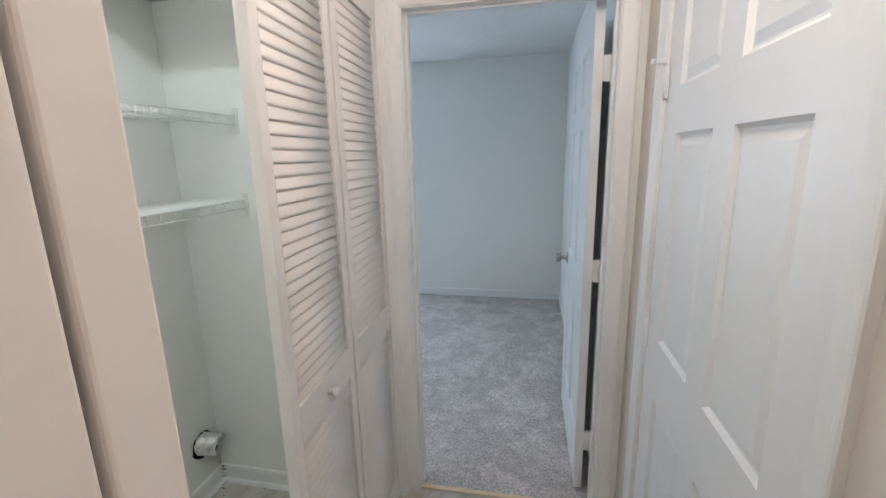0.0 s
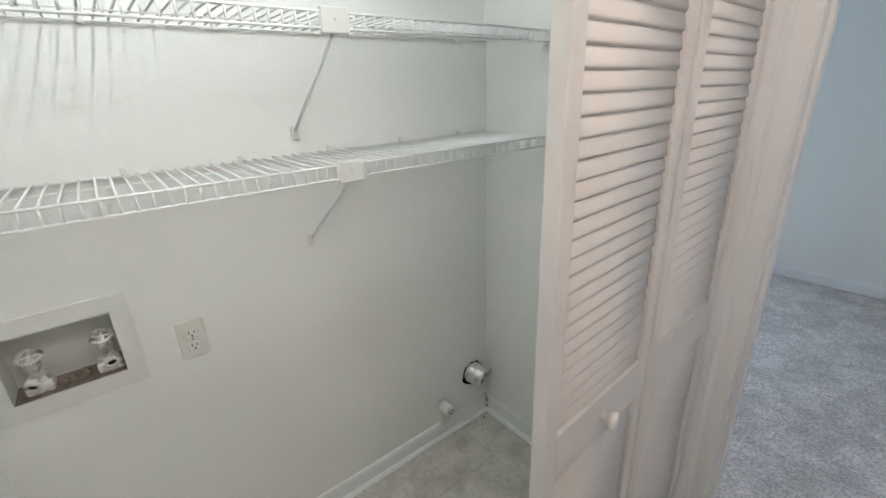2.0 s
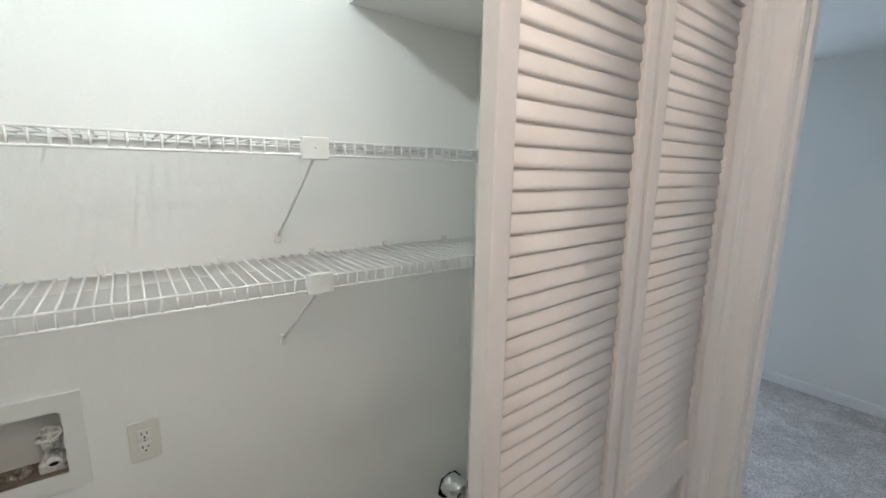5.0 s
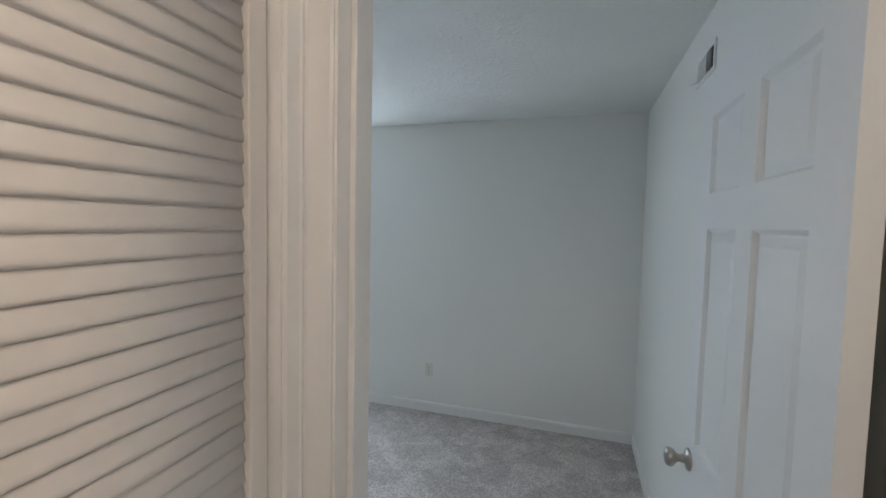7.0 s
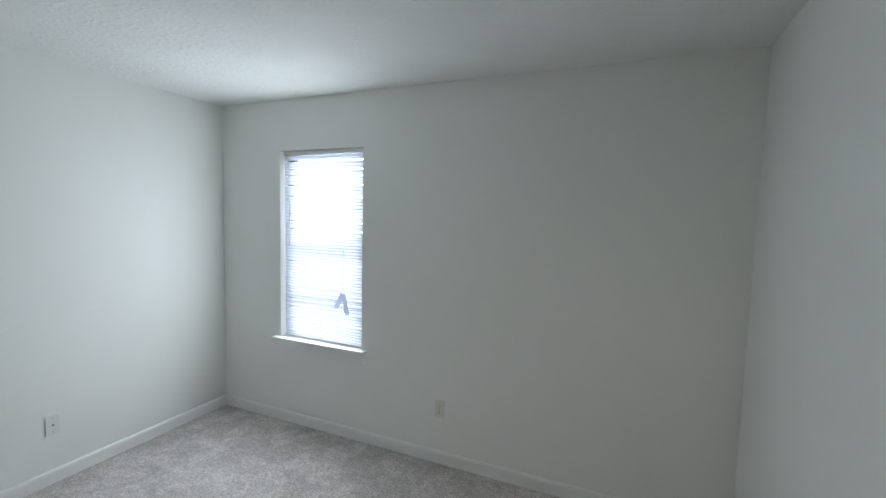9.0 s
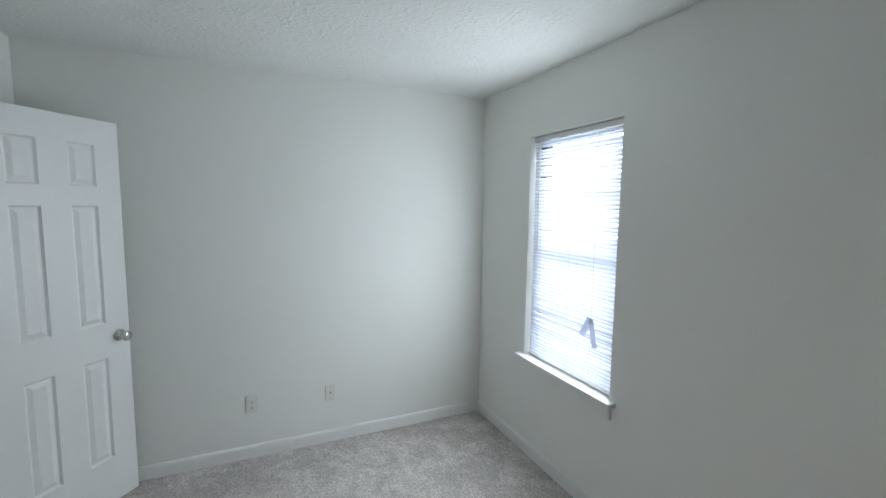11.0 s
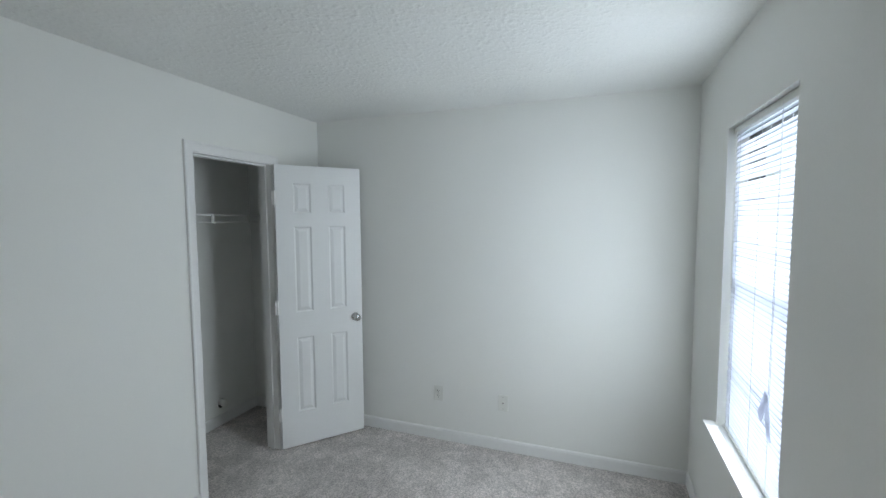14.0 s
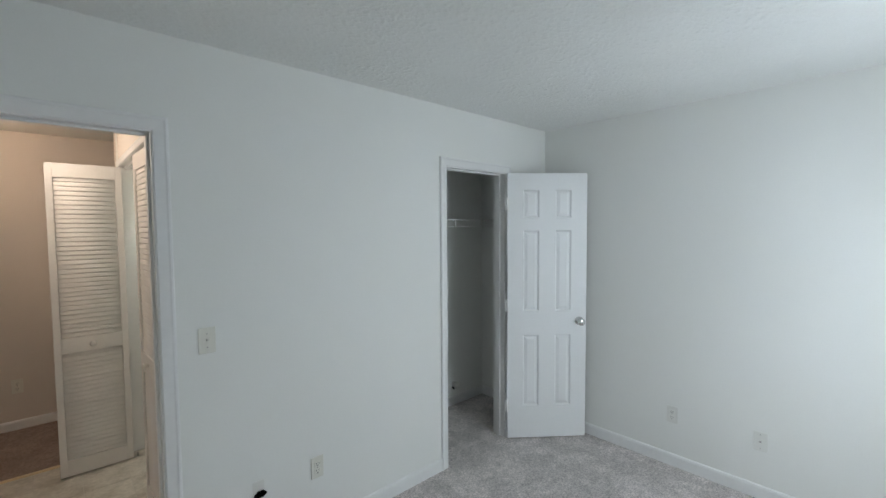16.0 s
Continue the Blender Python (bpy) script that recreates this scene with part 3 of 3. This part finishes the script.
for y, lean in ((-0.060, -12), (0.078, 8)):
    base = boxes((-0.066, -0.012, y - 0.027, y + 0.027, -hh, -hh + 0.030), bevel=0.007)
    tap = part("tap", base, VALVE, ob, "old painted tap")
    spine = pose(-0.036, y, -hh + 0.026, 0, 8, 0)
    part("valve_body", lathe([(0.019, 0), (0.019, 0.012), (0.014, 0.016), (0.012, 0.034), (0.017, 0.038), (0.017, 0.052), (0.009, 0.056), (0.006, 0.074), (0.003, 0.076)], 16, spine), VALVE, tap)
    way = spine @ pose(0, 0, 0.024, 0, 108, lean)
    part("hose_spout", lathe([(0.013, 0), (0.013, 0.026), (0.0165, 0.028), (0.0165, 0.031), (0.0150, 0.033), (0.0165, 0.035), (0.0165, 0.042), (0.0105, 0.0425), (0.0100, 0.02)], 18, way), VALVE, tap, "threaded hose spout")
    part("spout_mouth", lathe([(0.0098, 0.0), (0.0098, 0.0385), (0.004, 0.039)], 14, way), DARK, tap, "near-black plug for the shaded open mouth")
    bm = bmesh.new()
    wheel = spine @ pose(0, 0, 0.072, 0, 14)
    rim = [wheel @ Vector(((0.022 + 0.0022 * math.cos(3.5 * a)) * math.cos(a), (0.022 + 0.0022 * math.cos(3.5 * a)) * math.sin(a), 0)) for a in [k * 2 * math.pi / 28 for k in range(28)]]
    for k in range(28):
        rod(bm, rim[k], rim[(k + 1) % 28], 0.0046, 6)
    for k in range(0, 28, 7):
        rod(bm, wheel @ Vector((0, 0, 0)), rim[k], 0.0036, 6)
    part("hand_wheel", bm, VALVE, tap, "small lobed hand wheel")
bm = bmesh.new()
for k in range(14):
    c = Vector((-0.07 + 0.06 * random.random(), -0.02 + 0.05 * random.random(), -hh + 0.006))
    bmesh.ops.create_icosphere(bm, subdivisions=1, radius=0.006 + 0.006 * random.random(), matrix=Matrix.Translation(c))
part("debris", bm, GRIME, ob, "crumbled plaster debris")


def plate(name, m, label, kind, mat=PLASTIC, face=None):
    """A wall plate on the plane y = 0, looking towards -y."""
    ob = thing(name, m, label, "switch" if kind == "switch" else "outlet")
    w, h = 0.035, 0.0575
    part("cover_plate", boxes((-w, w, -0.006, 0, -h, h), bevel=0.003), mat, ob)
    face = face or mat
    if kind == "switch":
        part("slot", boxes((-0.006, 0.006, -0.0075, -0.004, -0.013, 0.013)), face, ob)
        part("toggle", boxes((-0.0045, 0.0045, -0.020, 0, -0.005, 0.005), bevel=0.0015), mat, ob, "small toggle lever", pose(0, -0.004, 0.002, -25))
        for z in (-0.03, 0.03):
            part("screw", lathe([(0.003, 0), (0.003, 0.001), (0.001, 0.0014)], 10, pose(0, -0.006, z, 90)), NICKEL, ob)
    elif kind == "outlet":
        for z in (-0.0195, 0.0195):
            sock = part("socket", boxes((-0.017, 0.017, -0.0085, -0.004, z - 0.014, z + 0.014), bevel=0.003), face, ob)
            for x, hgt in ((-0.0063, 0.0045), (0.0063, 0.0035)):
                part("slot", boxes((x - 0.0012, x + 0.0012, -0.0092, -0.0083, z + 0.003 - hgt, z + 0.003 + hgt)), DARK, sock)
            part("slot", lathe([(0.0025, 0), (0.0025, 0.0008)], 8, pose(0, -0.0084, z - 0.0085, 90)), DARK, sock)
        part("screw", lathe([(0.003, 0), (0.003, 0.001), (0.001, 0.0014)], 10, pose(0, -0.006, 0, 90)), NICKEL, ob)
    elif kind == "cable":
        part("jack", lathe([(0.0065, 0), (0.0065, 0.003), (0.0045, 0.003), (0.0045, 0.009), (0.002, 0.009)], 12, pose(0, -0.006, 0, 90)), NICKEL, ob, "threaded cable jack")
        for z in (-0.042, 0.042):
            part("screw", lathe([(0.003, 0), (0.003, 0.001), (0.001, 0.0014)], 10, pose(0, -0.006, z, 90)), NICKEL, ob)
    return ob


ON_W, ON_S, ON_E = 90, 180, -90      # facing +x, +y, -x
plate("wall_outlet", pose(LB, -1.234, 0.890, 0, 0, ON_W), "almond duplex outlet on the laundry wall", "outlet", IVORY, PLASTIC)
plate("light_switch", pose(-0.493, LS, 1.125, 0, 0, ON_S), "ivory toggle light switch inside the laundry closet", "switch", IVORY)
plate("wall_outlet", pose(WX, 1.155, 0.356, 0, 0, ON_W), "white duplex outlet on the bedroom wall", "outlet")
plate("cable_outlet", pose(WX, 1.648, 0.350, 0, 0, ON_W), "white cable jack plate on the bedroom wall", "cable")
plate("wall_outlet", pose(-0.819, NY, 0.366, 0, 0, 0), "ivory duplex outlet under the window wall", "outlet", IVORY, IVORY)
plate("light_switch", pose(-0.178, SY, 1.153, 0, 0, ON_S), "ivory toggle switch beside the bedroom door", "switch", IVORY)
plate("wall_outlet", pose(-0.68, SY, 0.378, 0, 0, ON_S), "ivory duplex outlet on the door wall", "outlet", IVORY, IVORY)
plate("wall_outlet", pose(0.572, HALL_S, 0.363, 0, 0, ON_S), "ivory duplex outlet on the hall end wall", "outlet", IVORY, IVORY)
plate("light_switch", pose(0.285, HALL_S, 1.20, 0, 0, ON_S), "ivory switch on the hall end wall", "switch", IVORY)

# broken outlet hole near the floor of the door wall
ob = thing("broken_wall_plate", pose(-0.385, SY, 0.372, 0, 0, ON_S), "broken white wall plate with a flat near-black patch for the shaded ragged hole", "wall plate")
part("plate_piece", boxes((-0.034, 0.02, -0.004, 0, 0.0, 0.055), bevel=0.001), PLASTIC, ob)
# flat black patch on the wall, the hole's shade as colour
bm = bmesh.new()
ring = [bm.verts.new((0.028 * math.cos(a) * (0.8 + 0.4 * random.random()), -0.0055, -0.012 + 0.019 * math.sin(a) * (0.8 + 0.4 * random.random()))) for a in [k * math.pi / 9 for k in range(18)]]
f = bm.faces.new(ring)
bmesh.ops.solidify(bm, geom=[f], thickness=0.004)
part("hole", bm, DARK, ob, "flat near-black patch for the shaded ragged hole")

# dryer vent duct and dryer socket
ob = thing("dryer_duct", pose(LB, -0.182, 0.254), "crumpled white-grey dryer duct stub in a rough hole", "duct")
tilt = pose(-0.025, -0.006, 0.010, 0, 104, 20)
bm = lathe([(0.050, 0), (0.0505, 0.025), (0.0495, 0.045), (0.0508, 0.065), (0.0500, 0.084), (0.0510, 0.100), (0.0490, 0.1005), (0.0485, 0.03), (0.02, 0.028)], 36)
for v in bm.verts:
    a, out = math.atan2(v.co.y, v.co.x), v.co.z / 0.1
    dent = 1 + 0.028 * out * math.sin(3 * a + 1.2) + 0.018 * math.sin(7 * a + 40 * v.co.z) + random.uniform(-0.012, 0.012)
    v.co.x, v.co.y = v.co.x * dent, v.co.y * dent
    if v.co.z > 0.09:
        v.co.z += 0.006 * math.sin(4 * a) + random.uniform(-0.004, 0.004)
bmesh.ops.transform(bm, matrix=tilt, verts=bm.verts)
part("duct_pipe", bm, GALVANISED, ob)
# solid black plug paints the shade in the pipe
part("duct_inside", lathe([(0.0465, 0.0), (0.0465, 0.082), (0.03, 0.0825)], 24, tilt), DARK, ob, "near-black plug for the shaded open end")
# black disc on the wall for the shade of the cut
bm = bmesh.new()
ring = [bm.verts.new((0.0025, 0.062 * math.cos(a) * (0.94 + 0.14 * random.random()), 0.060 * math.sin(a) * (0.94 + 0.14 * random.random()))) for a in [k * math.pi / 14 for k in range(28)]]
f = bm.faces.new(ring)
bmesh.ops.solidify(bm, geom=[f], thickness=0.003)
part("rough_hole", bm, DARK, ob, "flat near-black patch for the shaded rough-cut hole")
ob = thing("dryer_socket", pose(LB, -0.366, 0.138), "white surface-mounted dryer socket above the baseboard", "outlet")
part("housing", boxes((0, 0.030, -0.026, 0.026, -0.06, 0.035), bevel=0.006), PLASTIC, ob)
sock = part("socket_face", lathe([(0.027, 0), (0.027, 0.050), (0.024, 0.054), (0.004, 0.054)], 24, pose(0.004, 0, 0.028, 0, 90)), PLASTIC, ob, "round socket face")
for dy, dz in ((-0.009, 0.006), (0.009, 0.006), (0, -0.010)):
    part("slot", boxes((0.0575, 0.0588, dy - 0.0015, dy + 0.0015, 0.028 + dz - 0.005, 0.028 + dz + 0.005)), DARK, sock)

bm = bmesh.new()
for k in range(26):
    u, w = random.random() ** 2, random.random() ** 2
    c = (LB + 0.03 + 0.22 * u, LN - 0.03 - 0.16 * w, 0.001) if k % 2 else (LB + 0.028 + 0.006 * w, LN - 0.03 - 0.7 * u, 0.001)
    bmesh.ops.create_icosphere(bm, subdivisions=1, radius=0.0015 + 0.003 * random.random(), matrix=Matrix.Translation(c) @ Matrix.Diagonal((1, 1, 0.5, 1)))
for k in range(34):
    c = (LB + 0.014 + 0.02 * random.random() ** 2, LN - 0.014 - 0.02 * random.random() ** 2, 0.002 + 0.10 * random.random() ** 2)
    bmesh.ops.create_icosphere(bm, subdivisions=1, radius=0.0012 + 0.0028 * random.random(), matrix=Matrix.Translation(c))
solid("dust_debris", bm, GRIME, None, "dark dust and crumbs in the laundry floor corner", "debris", "", "stuff")
ob = thing("pivot_bracket", pose(-0.085, -1.522, 0), "small metal floor pivot bracket of the folding door", "bracket")
part("foot", boxes((-0.03, 0.03, -0.012, 0.012, 0.0, 0.004), bevel=0.001), NICKEL, ob)
part("pin", rod(bmesh.new(), (0, 0, 0.003), (0, 0, 0.030), 0.006, 10), NICKEL, ob)

# bare bulb on the closet ceiling
ob = thing("closet_bulb_light", pose(-0.20, -1.09, CEIL), "bare round bulb in a white lampholder on the closet ceiling", "light")
part("lampholder", lathe([(0.020, -0.040), (0.022, -0.030), (0.044, -0.012), (0.046, 0.0)], 24), PLASTIC, ob)
part("bulb", lathe([(0.011, -0.041), (0.013, -0.052), (0.014, -0.064), (0.011, -0.073), (0.006, -0.078), (0.002, -0.080)], 20), TUBE, ob, "small glowing bulb")

# hall ceiling lamp
ob = thing("hall_ceiling_lamp", pose(0.58, -1.15, CEIL), "assumed white round ceiling lamp base in the hall", "ceiling lamp")
part("canopy", lathe([(0.13, -0.022), (0.135, -0.01), (0.13, 0)], 32), TRIM, ob)
# a second, unseen base, added above the far hall's fill
copy_thing(ob, pose(0.75, -2.2, CEIL))

# ---- window ----
ob = thing("window_1", pose(0, NY, 0), "white window with an inner sill and apron", kind="structure")
x0, x1, z0, z1 = WIN
part("window_frame", boxes((x0, x0 + 0.06, 0.085, 0.135, z0, z1), (x1 - 0.045, x1, 0.085, 0.135, z0, z1), (x0 + 0.06, x1 - 0.045, 0.085, 0.135, z0, z0 + 0.05), (x0 + 0.06, x1 - 0.045, 0.085, 0.135, z1 - 0.045, z1)), BRONZE, ob, "dark window sash frame")
for z in (1.015, 1.72):
    part("muntin", boxes((x0 + 0.045, x1 - 0.045, 0.098, 0.122, z - 0.007, z + 0.007)), TRIM, ob)
part("meeting_rail", boxes((x0 + 0.045, x1 - 0.045, 0.09, 0.13, 1.352, 1.384)), TRIM, ob)
for a, b in ((z0 + 0.05, 1.345), (1.39, z1 - 0.045)):
    p = part("pane", boxes((x0 + 0.045, x1 - 0.045, 0.108, 0.112, a, b)), GLASS, ob)
    p.visible_shadow = False
part("window_sill", boxes((x0, x1, -0.002, 0.085, z0 - 0.001, z0 + 0.012), (x0 - 0.045, x1 + 0.045, -0.05, -0.0005, z0 - 0.012, z0 + 0.012), bevel=0.004), TRIM, ob)
part("apron", boxes((x0 - 0.02, x1 + 0.02, -0.014, 0, z0 - 0.085, z0 - 0.0125), bevel=0.002), TRIM, ob)

blind = thing("window_blind", pose(0, NY + 0.035, 0), "white closed mini blind with a paper tag", "blind")
bx0, bx1 = x0 + 0.018, x1 - 0.014
part("headrail", boxes((bx0, bx1, -0.014, 0.014, z1 - 0.032, z1 - 0.004), bevel=0.002), PLASTIC, blind)
bm = bmesh.new()
arc = [(0.0125 * u, 0.0022 * (1 - u * u)) for u in (-1, -0.5, 0, 0.5, 1)]
lo = [[bm.verts.new((x, y, z - 0.0004)) for y, z in arc] for x in (bx0, bx1)]
hi = [[bm.verts.new((x, y, z + 0.0004)) for y, z in arc] for x in (bx0, bx1)]
for k in range(4):
    bm.faces.new((lo[0][k], lo[1][k], lo[1][k + 1], lo[0][k + 1]))
    bm.faces.new((hi[0][k], hi[0][k + 1], hi[1][k + 1], hi[1][k]))
for k in (0, 4):
    bm.faces.new((lo[0][k], hi[0][k], hi[1][k], lo[1][k]))
bmesh.ops.recalc_face_normals(bm, faces=bm.faces)
for f in bm.faces:
    f.smooth = True
slat = mesh_of("slat", bm, SLAT)
zb, zt = z0 + 0.036, z1 - 0.044
count = 62
for k in range(count):
    z = zb + (zt - zb) * k / (count - 1)
    tilt = 73 - 14 * (k / count) + random.uniform(-2, 2)
    part("slat", slat, None, blind, "", pose(0, 0, z, tilt, random.uniform(-0.15, 0.15)))
part("bottom_rail", boxes((bx0, bx1, -0.012, 0.012, z0 + 0.014, z0 + 0.026), bevel=0.002), PLASTIC, blind)
for x in (bx0 + 0.09, (bx0 + bx1) / 2, bx1 - 0.16):
    bm = bmesh.new()
    for y in (-0.0135, 0.0135):
        rod(bm, (x, y, z0 + 0.02), (x, y, z1 - 0.02), 0.0008, 5)
    part("ladder_cord", bm, PAPER, blind)
part("tilt_wand", rod(bmesh.new(), (bx0 + 0.06, -0.022, z1 - 0.03), (bx0 + 0.063, -0.020, 1.36), 0.003, 6), PLASTIC, blind, "clear plastic tilt wand")
part("lift_cord", rod(bmesh.new(), (bx1 - 0.15, -0.019, z1 - 0.03), (bx1 - 0.155, -0.019, 1.03), 0.0009, 5), PAPER, blind)
bm = boxes((-0.022, 0.022, -0.0006, 0.0006, -0.125, 0))
tag = part("paper_tag", bm, TAG, blind, "grey-white paper tag strip", pose(bx1 - 0.155, -0.023, 1.045, 0, 30))
part("paper_tag", boxes((-0.02, 0.02, -0.0006, 0.0006, -0.155, 0)), TAG, blind, "grey-white paper tag strip", pose(bx1 - 0.15, -0.026, 1.045, 0, -14))

# the outside
structure("ground", boxes((-60, 60, 3.0, 120, -0.6, -0.5)), material("lawn", (0.09, 0.11, 0.05), 0.9, vary=0.3, scale=2, grain=30, coords="World"), "ground outside the window")
structure("backdrop", boxes((-60, 60, 90, 90.2, -0.5, 45)), BACKDROP, "bright overcast distance")

# bedroom: vent on the east wall
ob = thing("air_vent", pose(EX, 1.342, 2.245, 0, 0, ON_E) @ Matrix.Diagonal((0.82, 1.0, 0.74, 1.0)), "white metal air vent high on the bedroom wall", "vent")
part("vent_frame", boxes((-0.15, 0.15, -0.008, 0, 0.055, 0.075), (-0.15, 0.15, -0.008, 0, -0.075, -0.055), (-0.15, -0.13, -0.008, 0, -0.055, 0.055), (0.13, 0.15, -0.008, 0, -0.055, 0.055), (-0.008, 0.008, -0.008, 0, -0.055, 0.055)), TRIM, ob)
# thin black sheets on the wall paint the duct's shade
part("duct_opening", boxes((-0.13, -0.008, -0.0025, -0.0005, -0.055, 0.055), (0.008, 0.13, -0.0025, -0.0005, -0.055, 0.055)), DARK, ob, "near-black sheet in place of the shaded duct")
fin = mesh_of("fin", boxes((-0.0008, 0.0008, -0.007, 0.006, -0.055, 0.055)), TRIM)
for k in range(4):
    part("fin", fin, None, ob, "", pose(0.022 + k * 0.0235, -0.006, 0, 0, 0, 58))
for k in range(12):
    part("fin", fin, None, ob, "", pose(-0.126 + k * 0.0102, -0.005, 0, 0, 0, 62))
part("lever", rod(bmesh.new(), (-0.13, -0.006, -0.045), (-0.145, -0.03, -0.05), 0.002, 6), TRIM, ob)

# bedroom closet shelf
ob = thing("closet_wire_shelf", pose(0, 0, 1.703), "white wire shelf in the dark bedroom closet", "shelf")
wire = mesh_of("wire", rod(bmesh.new(), (0, -0.595, 0), (0, -0.30, 0), 0.0017), WIRE)
for k in range(44):
    part("wire", wire, None, ob, "", pose(WX + 0.012 + k * 0.03, 0, 0))
for y, z, thick in ((-0.595, 0, 0.003), (-0.45, -0.003, 0.0025), (-0.30, 0.0, 0.0045), (-0.30, -0.055, 0.0045)):
    part("long_wire", rod(bmesh.new(), (WX + 0.006, y, z), (WX + 1.34, y, z), thick, 8), WIRE, ob)
for x in (-2.76, -2.447, -2.124, -1.80):
    part("support_clip", boxes((x - 0.011, x + 0.011, -0.309, -0.293, -0.062, 0.007), bevel=0.003), PLASTIC, ob)

# ragged hole with a white pipe cap, low on the closet wall
ob = thing("pipe_stub", pose(-2.383, -0.6, 0.178, 0, 0, ON_S), "white capped pipe stub in a ragged dark wall hole", "pipe")
# black patch lying on the wall, shade painted without depth
bm = bmesh.new()
ring = [bm.verts.new((0.027 * math.cos(a) * (0.75 + 0.45 * random.random()), -0.002, 0.040 * math.sin(a) * (0.8 + 0.35 * random.random()))) for a in [k * math.pi / 11 for k in range(22)]]
bmesh.ops.solidify(bm, geom=[bm.faces.new(ring)], thickness=0.003)
part("hole", bm, DARK, ob, "flat near-black patch for the shaded ragged hole")
part("cap", lathe([(0.024, 0), (0.024, 0.03), (0.030, 0.031), (0.030, 0.052), (0.026, 0.058), (0.004, 0.060)], 20, pose(-0.004, -0.002, 0.012, 90)), PLASTIC, ob)

# floor tiles
S = 0.2365
tile = mesh_of("tile", boxes((0.0012, S - 0.0012, 0.0012, S - 0.0012, -0.004, 0.0), bevel=0.0012), TILE)
cut_tile = mesh_of("tile", boxes((0.0012, S - 0.0012, 0.0012, 0.0600, -0.004, 0.0), bevel=0.0012), TILE)
for i in range(9):
    for j in range(8):
        x, y = -0.957 + (i - 1) * S, -0.279 + (j - 6) * S
        if y > -1.74 and x < HALL_E:
            part("tile", tile if y < -0.1 else cut_tile, None, floor_tiled, "", pose(x, y, 0))
